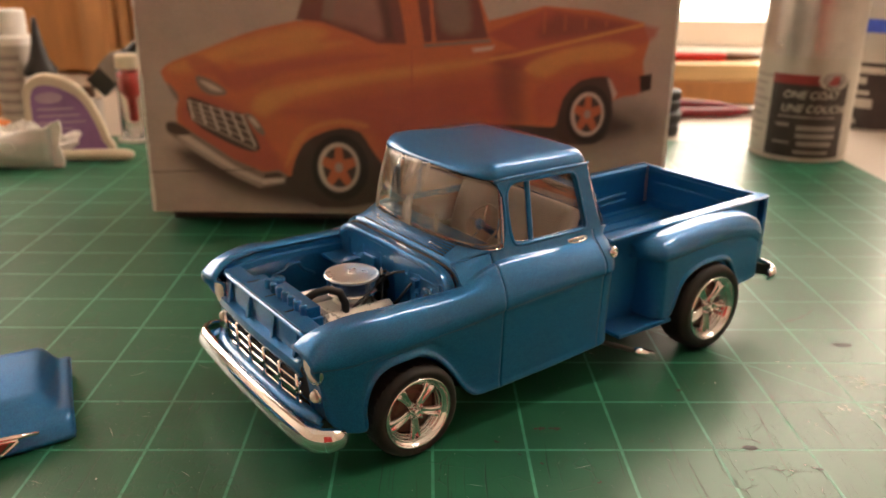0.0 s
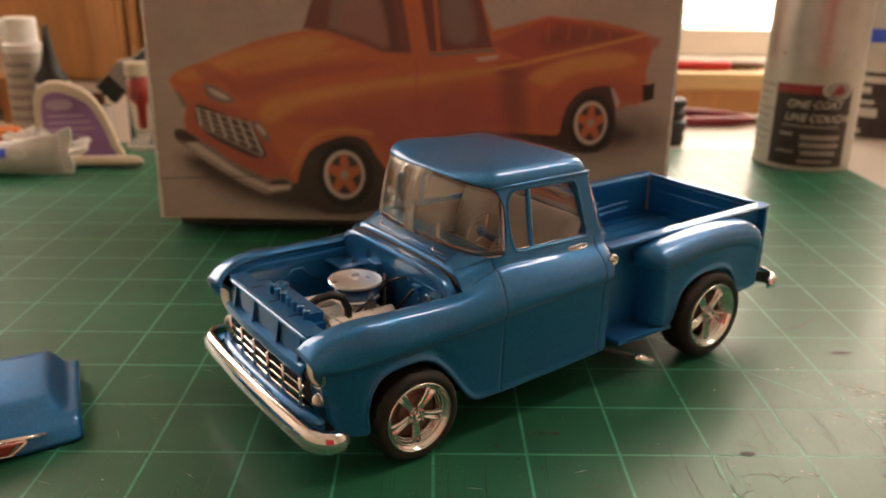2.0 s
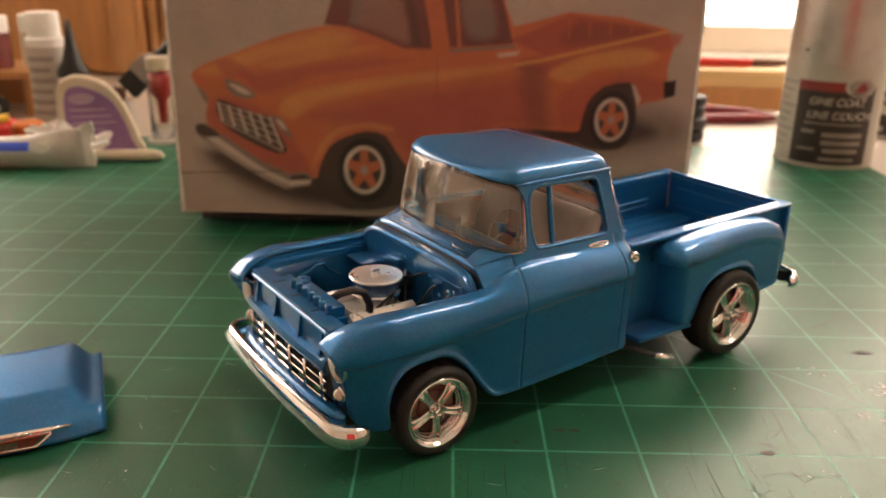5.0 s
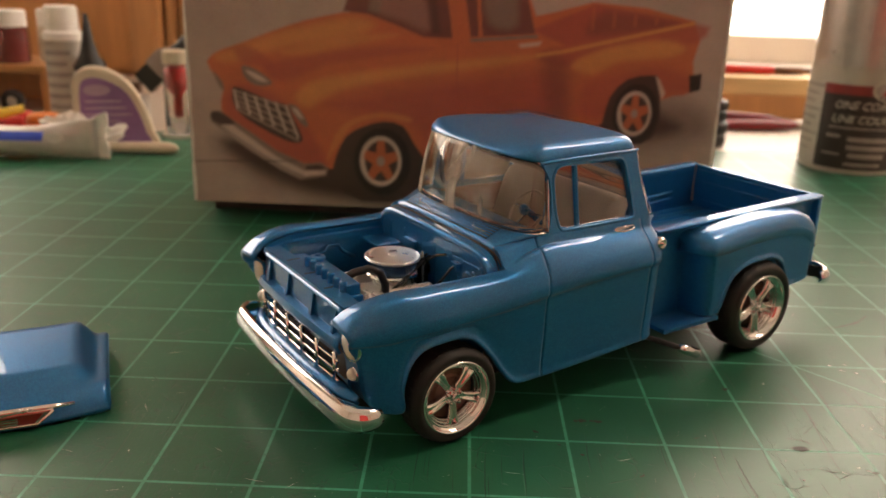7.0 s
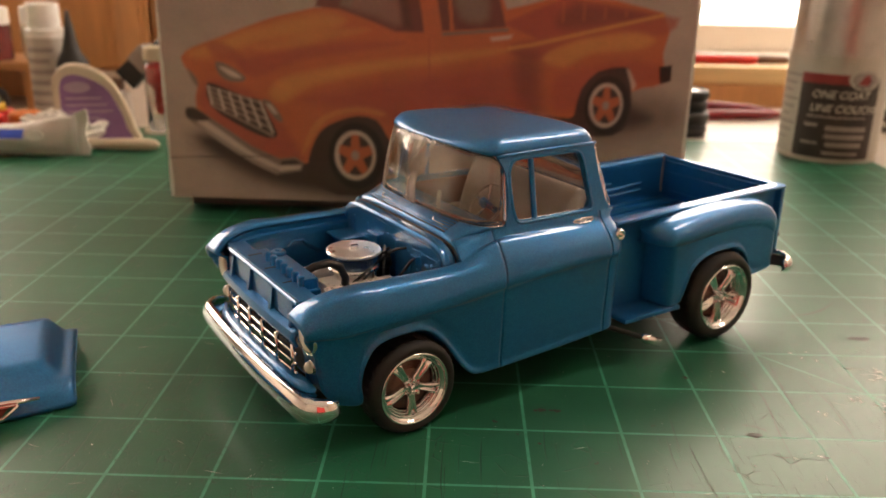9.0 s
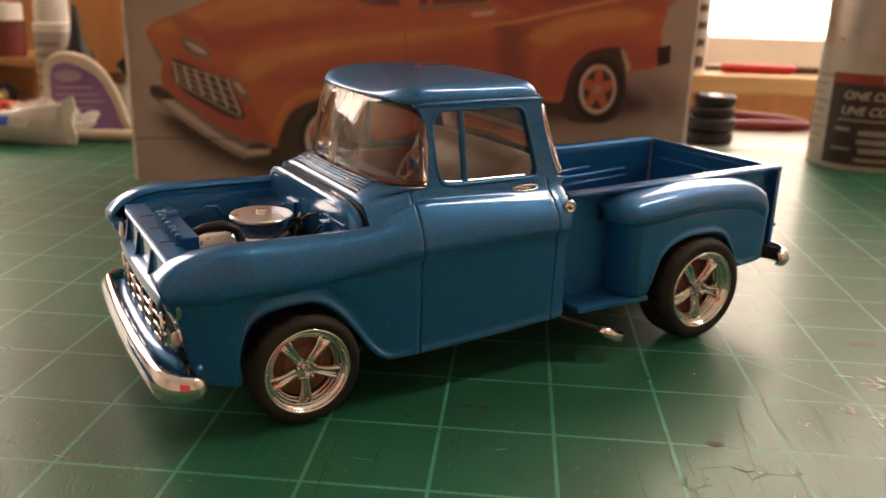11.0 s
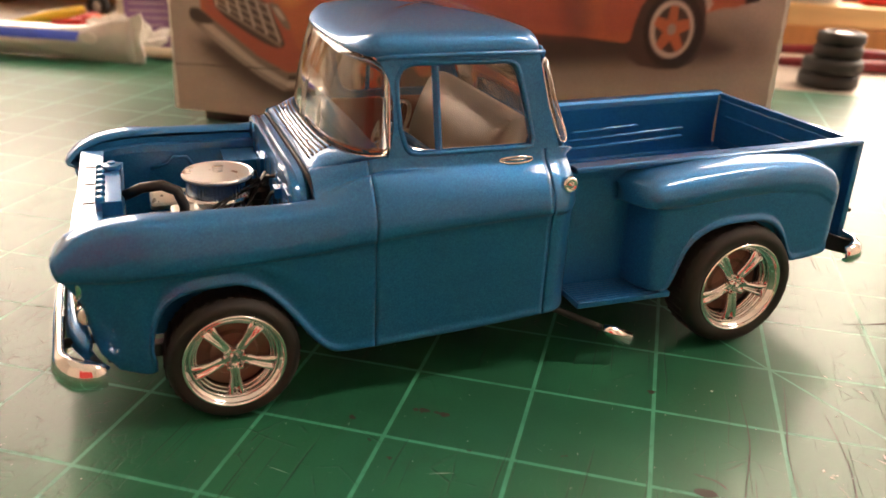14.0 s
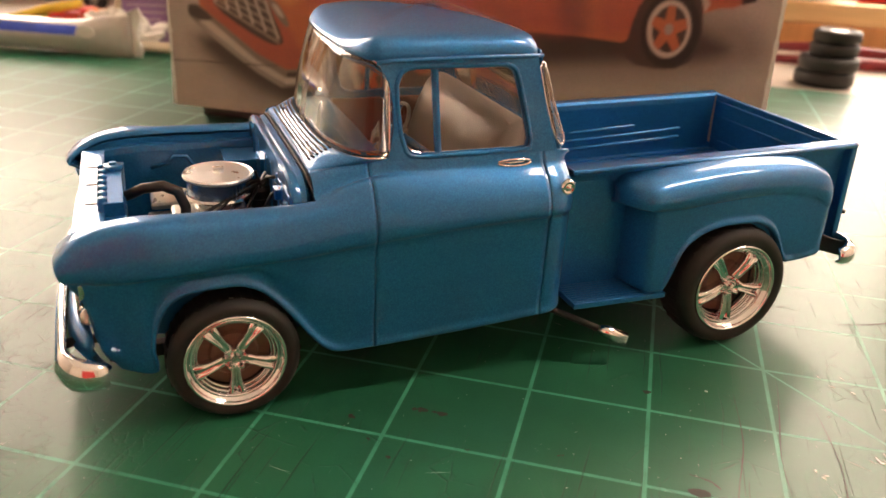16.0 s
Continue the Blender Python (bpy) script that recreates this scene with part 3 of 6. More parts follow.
for s in (-1, 1):
    fender = surface("front_fender", [side_row(u, s) for u in stations(-36, 12.6, 0.7) + stations(12.7, 23.45, 0.6)], M_BLUE)
    # the face round the headlight closes the nose of the wing
    rows = []
    for p in side_row(-36, s)[::2]:
        p = Vector(p)
        q = Vector((max(curve(NOSE, p.z), -31.4), s * 23.6, min(p.z, 34.6)))
        deep = 2.0 * smooth01((p.z - 26.5) / 2.5) * smooth01((36 - p.z) / 3)
        rows.append([p.lerp(q, f / 9) + Vector((deep * smooth01((f - 0.4) / 3.5) * (1 - f / 9) ** 0.5, 0, 0)) for f in range(10)])
    surface("headlight_surround", rows, M_BLUE)
    # inner wing with its gutter
    rows = []
    for u in stations(-30, 9, 1.5):
        x = 27.6 - (2.0 * ((-8 - u) / 28) ** 2 if u < -8 else 0)
        zt = min(40.6, curve(CREST, u) - 1.3)
        rows.append([(u, s * x, zt), (u, s * (x - 0.2), zt - 1.6), (u, s * (x - 1.3), zt - 1.9), (u, s * (x - 1.5), zt - 3.2), (u, s * (x - 1.9), 28), (u, s * (x - 2.2), 16)])
    surface("inner_fender", rows, M_BLUE, smooth=False)
    door = surface("door", [side_row(u, s) for u in stations(23.6, 61.3)], M_BLUE)
    surface("cab_corner", [side_row(u, s) for u in stations(61.5, 69.4, 0.55)], M_BLUE)
    # pull handle: a bright oval loop with a hollow grip, and its button
    bm = bmesh.new()
    loop = [(51.0 + 3.7 - 3.7 * math.cos(a), s * (28.75 + 0.6 * math.sin(min(a, 2 * math.pi - a) * 0.999)), 47.7 + 0.72 * math.sin(a)) for a in [2 * math.pi * k / 28 for k in range(29)]]
    add_tube(bm, loop, 0.27, 8)
    add_lathe(bm, [(0.62, 0), (0.62, 0.8), (0.35, 1.0)], 12, "y", (58.2, s * 28.6 - (0.5 if s > 0 else -0.5), 47.7))
    add_tube(bm, [(51.4, s * 28.8, 47.7), (54.6, s * 29.0, 47.7), (57.6, s * 28.9, 47.7)], [0.2, 0.34, 0.2], 6)
    part("door_handle", bm, M_CHROME, door, "chrome pull handle", smooth=True)

    # window frame of the door and the cab pillars
    outer = [(27.4, 49.4), (28.6, 55), (28.7, 60), (27.9, 64.5), (26.2, 67.6), (25.2, 68.8), (59.8, 68.8), (60.5, 64), (62.0, 58), (64.8, 49.4)]
    inner = [(31.6, 51.8), (30.7, 55), (30.2, 60), (30.1, 63.6), (30.8, 65.7), (32.8, 66.8), (52.6, 66.8), (54.3, 66.2), (55.1, 64.5), (57.0, 57), (58.2, 51.4), (57.6, 50.5), (34.6, 50.4), (32.6, 50.7)]
    gasket = [(44 + (u - 44) * 1.045, 58.6 + (z - 58.6) * 1.07) for u, z in inner]

    def round_by_angle(poly, a, c=(44, 58.6)):
        dx, dz = math.cos(a), math.sin(a)
        best = 0
        for (x0, z0), (x1, z1) in zip(poly, poly[1:] + poly[:1]):
            ex, ez = x1 - x0, z1 - z0
            den = dx * ez - dz * ex
            if abs(den) < 1e-9:
                continue
            r = ((x0 - c[0]) * ez - (z0 - c[1]) * ex) / den
            q = ((x0 - c[0]) * dz - (z0 - c[1]) * dx) / den
            if r > 0 and -1e-6 <= q <= 1 + 1e-6:
                best = max(best, r)
        return c[0] + dx * best, c[1] + dz * best

    def side_w(z, off=0.0):
        return s * (27.9 - (z - 49.4) * 0.135 + off)

    angles = sorted([2 * math.pi * i / 72 for i in range(72)] + [math.atan2(z - 58.6, u - 44) % (2 * math.pi) for u, z in outer])
    rows = []
    for a in angles + angles[:1]:
        o, g, i = round_by_angle(outer, a), round_by_angle(gasket, a), round_by_angle(inner, a)
        rows.append([(o[0], side_w(o[1]), o[1]), (g[0], side_w(g[1]), g[1]), (g[0], side_w(g[1], -0.7), g[1]), (i[0], side_w(i[1], -0.8), i[1])])
    frame_ob = surface("window_surround", rows, M_BLUE, door, thick=0.9, smooth=False)
    bm = bmesh.new()
    for a, b in (((37.7, 66.9), (38.3, 50.3)),):
        add_tube(bm, [(a[0], side_w(a[1], -0.8), a[1]), (b[0], side_w(b[1], -0.8), b[1])], 0.8, 8)
    part("window_divider", bm, M_BLUE, door)
    ring = [round_by_angle(gasket, 2 * math.pi * k / 72) for k in range(73)]
    part("window_frame", tube([(u, side_w(z, 0.15), z) for u, z in ring + ring[1:2]], 0.55, 8), M_BLUE, door, smooth=True)
    # bright bead along the foot of the window
    bm = bmesh.new()
    add_tube(bm, [(32.8, side_w(50.6, -0.6), 50.8), (34.6, side_w(50.4, -0.6), 50.45), (57.6, side_w(50.5, -0.6), 50.5)], 0.14, 6)
    part("window_bead", bm, M_CHROME, door)
    rows = []
    for a in [2 * math.pi * i / 48 for i in range(49)]:
        p = round_by_angle(inner, a)
        rows.append([(44, side_w(58.6, -1.1), 58.6), (p[0], side_w(p[1], -1.1), p[1])])
    g = surface("window_glass", rows, M_GLASS, door, thick=0.25, smooth=False)
    g.visible_shadow = False
    # drip rail
    part("drip_rail", tube([(25.6, s * 25.6, 68.2), (28.5, s * 25.9, 68.6), (44, s * 26.0, 68.9), (58, s * 25.7, 68.9), (61.4, s * 24.4, 68.7)], 0.5, 8), M_BLUE, door, smooth=True)
    # wrap-round corner glass behind the door and its bright rim
    rim = [(60.6, 25.4, 66.4), (61.5, 24.4, 67.0), (63.1, 23.0, 66.6), (65.6, 23.8, 58), (67.8, 24.8, 52.0), (67.4, 26.0, 50.4), (65.5, 27.1, 50.5), (62.7, 26.4, 57.5)]
    pts = [Vector(p) for p in flowing([(u, s * w, z) for u, w, z in rim + rim[:1]], 4)][:-1]
    mid = sum(pts, Vector()) / len(pts)
    rows = [[tuple(mid), tuple(p)] for p in pts + pts[:1]]
    # the same painted reflections brighten the corner glass
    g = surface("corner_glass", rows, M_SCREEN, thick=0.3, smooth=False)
    g.visible_shadow = False
    part("corner_glass_rim", tube([tuple(p) for p in pts + pts[:2]], 0.22, 6), M_CHROME, g, smooth=True)

# fuel cap on the left cab corner
part("fuel_cap", lathe([(1.7, 0.9), (1.75, -0.3), (1.5, -0.9), (1.1, -1.0), (1.0, -0.7), (0.6, -0.8), (0.3, -1.3)], 24, "y", (65.3, -33.0, 42.9)), M_CHROME, truck, "round chrome fuel cap", smooth=True)

ROOF_CROWN, ROOF_ROLL = 3.3, 3.3
# roof: a shallow crown with a rolled edge, its front following the head of the screen
def roof_edge(a):
    """Point of the roof's rim at angle a round the cab, from straight ahead."""
    c, sn = math.cos(a), math.sin(a)
    if c >= 0:
        return 28.2 - 7.2 * c**0.6, 25.7 * math.copysign(abs(sn) ** 0.75, sn)
    return 52.0 + 10.9 * (-c) ** 0.42, 25.7 * math.copysign(abs(sn) ** 0.42, sn)


RINGS = [0.5, 3, 6, 9, 13, 16, 18, 19.5, 20.6, 21.5, 22.3, 23.0, 23.6, 24.1, 24.5, 24.8, 25.0]
rim_points = [roof_edge(-math.pi / 2 + math.pi * i / 40) for i in range(41)]
rim_points += [(28.2 + 23.8 * k / 10, 25.7) for k in range(1, 11)]
rim_points += [roof_edge(math.pi / 2 + math.pi * i / 40) for i in range(1, 40)]
rim_points += [(52.0 - 23.8 * k / 10, -25.7) for k in range(10)]
rows = []
for q in range(len(RINGS) + 1):
    row = []
    for u, w in rim_points:
        far = math.hypot(u - 42.0, w)
        r = RINGS[min(q, len(RINGS) - 1)] / 25.0
        r = (r * far - 0.6) / far if q == len(RINGS) else r
        gap = (1 - min(1.0, r if q < len(RINGS) else 1.0)) * far
        wide = 3.6
        visor = smooth01((33 - u) / 8) * (1 - (abs(w) / 25.7) ** 3)
        e = max(0.0, 1 - gap / wide)
        front = min(1.0, max(0.0, (33 - u) / 10))
        low = 68.7 + 0.6 * front * (1 - (w / 25.7) ** 4) * r**3
        z = low + (ROOF_CROWN + 0.8 * ROOF_ROLL * visor) * (1 - r ** (2.4 - 0.5 * visor)) + ROOF_ROLL * (1 - 0.8 * visor) * math.sqrt(max(0.0, 1 - e**2.2)) - (0.6 if q == len(RINGS) else 0)
        row.append((42.0 + (u - 42.0) * r, w * r, z))
    rows.append(row)
bm = bmesh.new()
bm.faces.new(add_grid(bm, rows, True)[0])
roof = part("roof", bm, M_BLUE, truck, smooth=True)
roof.modifiers.new("thickness", "SOLIDIFY").thickness = 0.6 * MM

# cab back: rear window band and panel below it
rows = []
for i in range(17):
    y = -1 + 2 * i / 16
    b = 1 - abs(y) ** 4
    rows.append([(62.0 + 1.0 * b, y * 22, 69.3), (62.6 + 1.0 * b, y * 22, 67.0)])
surface("cab_header", rows, M_BLUE)
rows = []
for i in range(17):
    y = -1 + 2 * i / 16
    b = 1 - abs(y) ** 4
    rows.append([(67.0 + 1.2 * b, y * 24.6, 50.6), (68.0 + 1.4 * b, y * 24.8, 47), (68.4 + 1.4 * b, y * 24.9, 40), (68.2 + 1.2 * b, y * 24.6, 14)])
surface("cab_back", rows, M_BLUE)
rows = []
for i in range(17):
    y = -1 + 2 * i / 16
    b = 1 - abs(y) ** 4
    rows.append([(62.6 + 1.0 * b, y * 21.8, 67.0), (64.8 + 1.1 * b, y * 22.4, 58.5), (67.0 + 1.2 * b, y * 23.4, 50.6)])
rear_glass = surface("rear_window", rows, M_GLASS, thick=0.3)
rear_glass.visible_shadow = False


# windscreen, wrapped round at its ends, with a bright rim
def screen(x, f):
    th = x * math.pi / 2
    sn, cs = math.copysign(abs(math.sin(th)) ** 0.75, x), max(0.0, math.cos(th)) ** 0.6
    foot = Vector((27.8 - 10.8 * cs, 27.9 * sn, 50.0))
    head = Vector((28.2 - 6.6 * cs, 25.3 * sn, 69.4 - 3.2 * abs(x) ** 7))
    p = foot.lerp(head, f)
    p.x -= 0.8 * math.sin(math.pi * f) * cs
    return p


def screen_x(y):
    """The place along the screen at which its foot is y from the centre."""
    return math.copysign(math.asin(min(1.0, abs(y) / 27.9) ** (1 / 0.75)) * 2 / math.pi, y)


rows = [[tuple(screen(-1 + 2 * i / 40, j / 10)) for j in range(11)] for i in range(41)]
windscreen = surface("windscreen", rows, M_SCREEN, thick=0.35, label="clear curved windscreen with milky painted reflections")
windscreen.visible_shadow = False
border = [screen(-1 + 2 * i / 40, 0) for i in range(41)] + [screen(1, j / 10) for j in range(1, 10)] + [screen(1 - 2 * i / 40, 1) for i in range(41)] + [screen(-1, 1 - j / 10) for j in range(1, 10)]
border += border[:1]
part("windscreen_rim", tube([tuple(p) for p in border], 0.27, 8), M_CHROME, windscreen, "thin chrome windscreen rim", smooth=True)

# cowl with its vent slots, channel and firewall
def arch(y, half):
    """1 in the middle of the cab, rounding down to 0 at its sides."""
    return max(0.0, 1 - min(1.0, abs(y) / half) ** 8) ** 0.5


def cowl_front(y):
    return Vector((12.7, y, 47.3 - 0.4 * (y / 24) ** 6))


rows = []
for i in range(57):
    back = screen(-1 + 2 * i / 56, 0)
    front = cowl_front(back.y * 24.0 / 27.9)
    swell = 0.6 * (1 - (back.y / 27.9) ** 6)
    row = [tuple(front + Vector((0.3, 0, -3.0))), tuple(front + Vector((0.0, 0, -0.5)))]
    for f in (0.03, 0.15, 0.3, 0.5, 0.7, 0.88, 1.0):
        row.append(tuple(front.lerp(back, f) + Vector((0, 0, swell * math.sin(math.pi * f) ** 0.8))))
    rows.append(row)
cowl = surface("cowl", rows, M_BLUE, thick=0.5)
rows = []
for i in range(57):
    y = 27.7 * math.sin((-1 + 2 * i / 56) * math.pi / 2)
    a = arch(y, 27.7)
    z, u = 40.8 + 5.8 * a, 8.7 + 0.5 * (1 - a)
    e = 11.6
    n = 0.985
    rows.append([(e + 0.3, y, z - 3.2), (e + 0.1, y, z - 0.4), (e - 0.35, y, z), (u + 1.3, y * n, z - 0.2), (u + 0.6, y * n, z + 0.1), (u - 0.1, y * n, z + 0.15), (u - 0.4, y * n, z - 0.3), (u - 0.4, y * 0.975, z - 1.1), (u - 0.1, y * 0.95, z - 1.5), (u + 0.1, y * 0.945, min(z - 2, 30)), (u + 0.1, y * 0.945, 14)])
firewall = surface("firewall", rows, M_BLUE, thick=0.4, smooth=False)
# black bead stands in for the shade of the deep, empty groove
line = []
for i in range(57):
    y = 27.7 * math.sin((-1 + 2 * i / 56) * math.pi / 2)
    line.append((12.1 + 0.9 * (1 - arch(y, 27.9)), y * 1.02, 41.2 + 5.4 * arch(y, 27.9)))
part("groove_shade", tube(line, 0.42, 6), M_RUBBER, firewall, "black bead painting the shade in the cowl groove", smooth=True)
bm = bmesh.new()
for k in range(5):
    for a, b in ((-20, -14.4), (-13.6, -7.4), (-6.6, -0.4), (0.4, 6.6), (7.4, 13.6), (14.4, 20)):
        f = 0.2 + 0.15 * k
        ys = [a, (a + b) / 2, b]
        pts = []
        for yy in ys:
            back = screen(screen_x(yy), 0)
            front = cowl_front(yy)
            pts.append(tuple(front.lerp(back, f) + Vector((0, 0, 0.98))))
        add_tube(bm, pts, 0.12, 6)
part("cowl_vent", bm, M_BLUE, cowl, "row of slotted cowl vents")
# black rods put the shade of the slots into colour
bm = bmesh.new()
for k in range(6):
    f = 0.125 + 0.15 * k
    for a, b in ((-20, -0.3), (0.3, 20)):
        pts = []
        for q in range(5):
            yy = a + (b - a) * q / 4
            back = screen(screen_x(yy), 0)
            pts.append(tuple(cowl_front(yy).lerp(back, f) + Vector((0, 0, 0.72))))
        add_tube(bm, pts, 0.26, 4)
part("vent_shade", bm, M_BLACK, cowl, "black rods painting the shade between the vent bars")
for y0 in (-11, 16):
    bm = bmesh.new()
    add_tube(bm, [(16.2, y0, 49.3), (14.6, y0 - 1.5, 49.2), (14.5, y0 - 7, 49.2)], [0.7, 0.35, 0.25], 6)
    add_lathe(bm, [(0.8, 0), (0.8, 0.9), (0.4, 1.2)], 10, "z", (16.2, y0, 48.8))
    part("wiper", bm, M_CHROME, cowl)

# firewall fittings and battery shelf
bm = bmesh.new()
add_box(bm, 0.6, 9.0, 15.0, 25.0, 36.6, 37.3)
part("battery_shelf", bm, M_BLUE, truck, bevel=0.15)
for y, z, r in ((-19, 38, 1.6), (-22, 33, 1.0), (-14.5, 36, 0.8), (-21.5, 39.5, 0.7), (-17, 41.5, 0.5), (-24, 36.5, 0.5), (-10, 40.5, 0.5), (-12.5, 33.5, 0.5), (1, 42, 0.5)):
    part("firewall_knob", lathe([(r, 0), (r, -0.9), (r * 0.6, -1.3)], 12, "x", (9.4, y, z)), M_BLUE, firewall, smooth=False)
for b in ((8.4, 9.6, -24, -17, 34.4, 35.2), (8.2, 9.6, -20.5, -18.4, 30, 33.4), (7.6, 9.6, 6, 12, 36.6, 40.2), (8.3, 9.4, -24, -12, 41.2, 41.9), (7.0, 9.4, -16, -13, 38.4, 40.6)):
    part("firewall_bracket", box(*b), M_BLUE, firewall, bevel=0.2)
for y in (-25, -16, -11, -3, 3.5, 13, 21):
    part("firewall_rib", box(8.3, 9.4, y - 0.35, y + 0.35, 22, 42.5), M_BLUE, firewall, bevel=0.15)
bm = bmesh.new()
for pts in ([(8.4, -15, 40.5), (6.5, -14.2, 39), (5, -11, 34), (3, -9, 31)], [(8.6, -20, 38), (6, -19, 36), (2, -17, 31), (-3, -15, 28)], [(8.4, -9, 41), (7, -6, 40), (6.6, -2, 37.5)]):
    add_tube(bm, pts, 0.4, 6)
part("engine_cable", bm, M_BLACK, firewall, "black cables on the firewall", smooth=True)
bm = bmesh.new()
add_tube(bm, [(-16, 24.6, 33.5), (-12, 24.5, 34.5), (-10.5, 24.5, 36.2), (-7.5, 24.5, 36.0), (-6, 24.5, 33.8), (-2, 24.4, 31.5)], 0.5, 6)
part("wing_brace", bm, M_BLUE, truck, smooth=True)

# front: slam panel, pockets below it, radiator with a ribbed tank
support = part("radiator_support", box(-30.9, -25.9, -24.4, 24.4, 37.9, 38.9), M_BLUE, truck, bevel=0.2)
bm = bmesh.new()
for y in (-11.5, 0, 11.5):
    add_box(bm, -29.6, -25.85, y - 0.24, y + 0.24, 38.85, 39.02)
part("seam", bm, M_RUBBER, support)
bm = bmesh.new()
rows = []
for i in range(25):
    y, c = -24.3 + 48.6 * i / 24, 0.8 * (1 - ((i - 12) / 12) ** 2)
    rows.append([(-30.7, y, 38.1), (-31.0, y, 37.3), (-30.2, y, 36.8), (-30.6, y, 30.9), (-32.2 - c, y, 30.2), (-32.7 - c, y, 29.0), (-32.0 - c, y, 27.0)])
surface("latch_panel", rows, M_BLUE, support)
bm = bmesh.new()
for y in (-20, -7.5, 7.5, 20):
    add_prism(bm, [(-29.8, 37.0), (-31.0, 37.0), (-32.1, 30.6), (-30.2, 30.6)], (y - 0.7, y + 0.7))
part("rib", bm, M_BLUE, support, bevel=0.15)
radiator = part("radiator", box(-26.4, -21.8, -17.5, 17.5, 14, 38.0), M_BLUE, truck, bevel=0.4)
bm = bmesh.new()
add_box(bm, -26.2, -22.2, -16.6, 6.6, 37.8, 40.8)
for k in range(7):
    add_lathe(bm, [(1.0, 37.9), (1.0, 41.2), (0.7, 41.6)], 12, "z", (-26.2, -15.2 + 3.4 * k, 0))
part("ribbed_tank", bm, M_BLUE, radiator, bevel=0.3)
part("radiator_cap", lathe([(1.9, 0), (2.1, 0.5), (1.9, 1.0), (0.9, 1.2), (0.8, 1.6)], 16, "z", (-24.0, 3.8, 40.8)), M_BLUE, radiator, smooth=False)

# grille: bright bars in a dark opening
grille = part("grille", box(-29.2, -28.4, -22.5, 22.5, 18.4, 28.0), M_BLACK, truck)
for z in (19.4, 22.0, 24.6):
    bm = bmesh.new()
    add_tube(bm, [(-31.9 - 0.8 * (1 - (y / 24) ** 2), y, z) for y in (-23.4, -16, -8, 0, 8, 16, 23.4)], 0.42, 8)
    part("grille_bar", bm, M_CHROME, grille, smooth=True)
for y in (-22, -13.2, -4.4, 4.4, 13.2, 22):
    bm = bmesh.new()
    x = -32.1 - 0.8 * (1 - (y / 24) ** 2)
    add_tube(bm, [(x, y, 18.8), (x, y, 26.8)], 0.6, 8)
    part("grille_upright", bm, M_CHROME, grille, smooth=True)
rows = []
for i in range(33):
    x = -1 + 2 * i / 32
    y = x * 30.5
    c = 1.0 * (1 - x * x)
    back = 3.5 * abs(x) ** 6
    rows.append([(-31.8 - c + back * 0.3, y * 0.8, 18.9), (-33.6 - c + back, y, 18.0), (-34.2 - c + back, y, 16.9), (-33.6 - c + back, y, 16.2), (-34.4 - c + back, y, 15.4), (-33.4 - c + back, y, 13.8), (-31.0 - c + back, y, 12.8)])
surface("front_valance", rows, M_BLUE)

# headlights and parking lamps
for s in (-1, 1):
    at = (-30.6, s * 27.9, 30.9)
    head = part("headlight", lathe([(3.8, 1.6), (4.5, -0.2), (4.25, -0.7), (3.95, -0.5)], 32, "x", at), M_CHROME, truck, "round headlight with a chrome bezel", smooth=True)
    part("lens", lathe([(4.0, -0.4), (3.5, -1.0), (2.6, -1.4), (1.3, -1.6), (0.2, -1.7)], 32, "x", at), M_LENS, head, "pale clear lens", smooth=True)
    at = (-29.9, s * 28.0, 22.9)
    lamp = part("parking_lamp", lathe([(1.7, 0.9), (2.0, -0.2), (1.7, -0.6)], 24, "x", at), M_CHROME, truck, smooth=True)
    part("lens", lathe([(1.7, -0.5), (1.4, -1.4), (0.7, -2.0), (0.1, -2.1)], 24, "x", at), M_LENS, lamp, smooth=True)


# bumpers: a rounded chrome section bent round the corners
def bumper(name, x, z, half, wrap, direction, height):
    path = []
    for i in range(49):
        a = -1 + 2 * i / 48
        y = a * half * 1.18
        over = max(0.0, abs(y) - (half - 5))
        yy = math.copysign(half - 5 + 5.6 * math.sin(min(1.0, over / 10) * math.pi / 2), y) if over > 0 else y
        path.append(Vector((x - direction * (1.4 * (abs(yy) / half) ** 2 + wrap * (over / 11) ** 1.7), yy, z)))
    section = [(-1.0, -0.52), (0.5, -0.5), (1.4, -0.3), (1.75, -0.05), (1.5, 0.18), (0.9, 0.38), (0.1, 0.5), (-1.0, 0.52), (-0.6, 0.3), (0.4, 0.1), (0.5, -0.2), (-0.5, -0.34)]
    rows = []
    for i, p in enumerate(path):
        d = (path[min(i + 1, 48)] - path[max(i - 1, 0)]).normalized()
        out = Vector((d.y, -d.x, 0)) * -1
        if direction * out.x < 0:
            out = -out
        if abs(d.x) > 0.97:
            out = Vector((0, math.copysign(1, p.y), 0))
        end = max(0.0, abs(i - 24) - 20) / 4
        shrink = 1 - 0.35 * end**2
        ripple = 0.07 * smooth01((abs(i - 24) - 14) / 6)
        rows.append([tuple(p + out * (o * shrink + ripple * math.sin(2.1 * i + 4.0 * h + 2 * o)) + Vector((0, 0, h * height * shrink))) for o, h in section])
    bm = bmesh.new()
    vs = add_grid(bm, rows, True)
    bm.faces.new(vs[0])
    bm.faces.new(vs[-1])
    return part(name, bm, M_CHROME, truck, "polished chrome bumper", smooth=True)


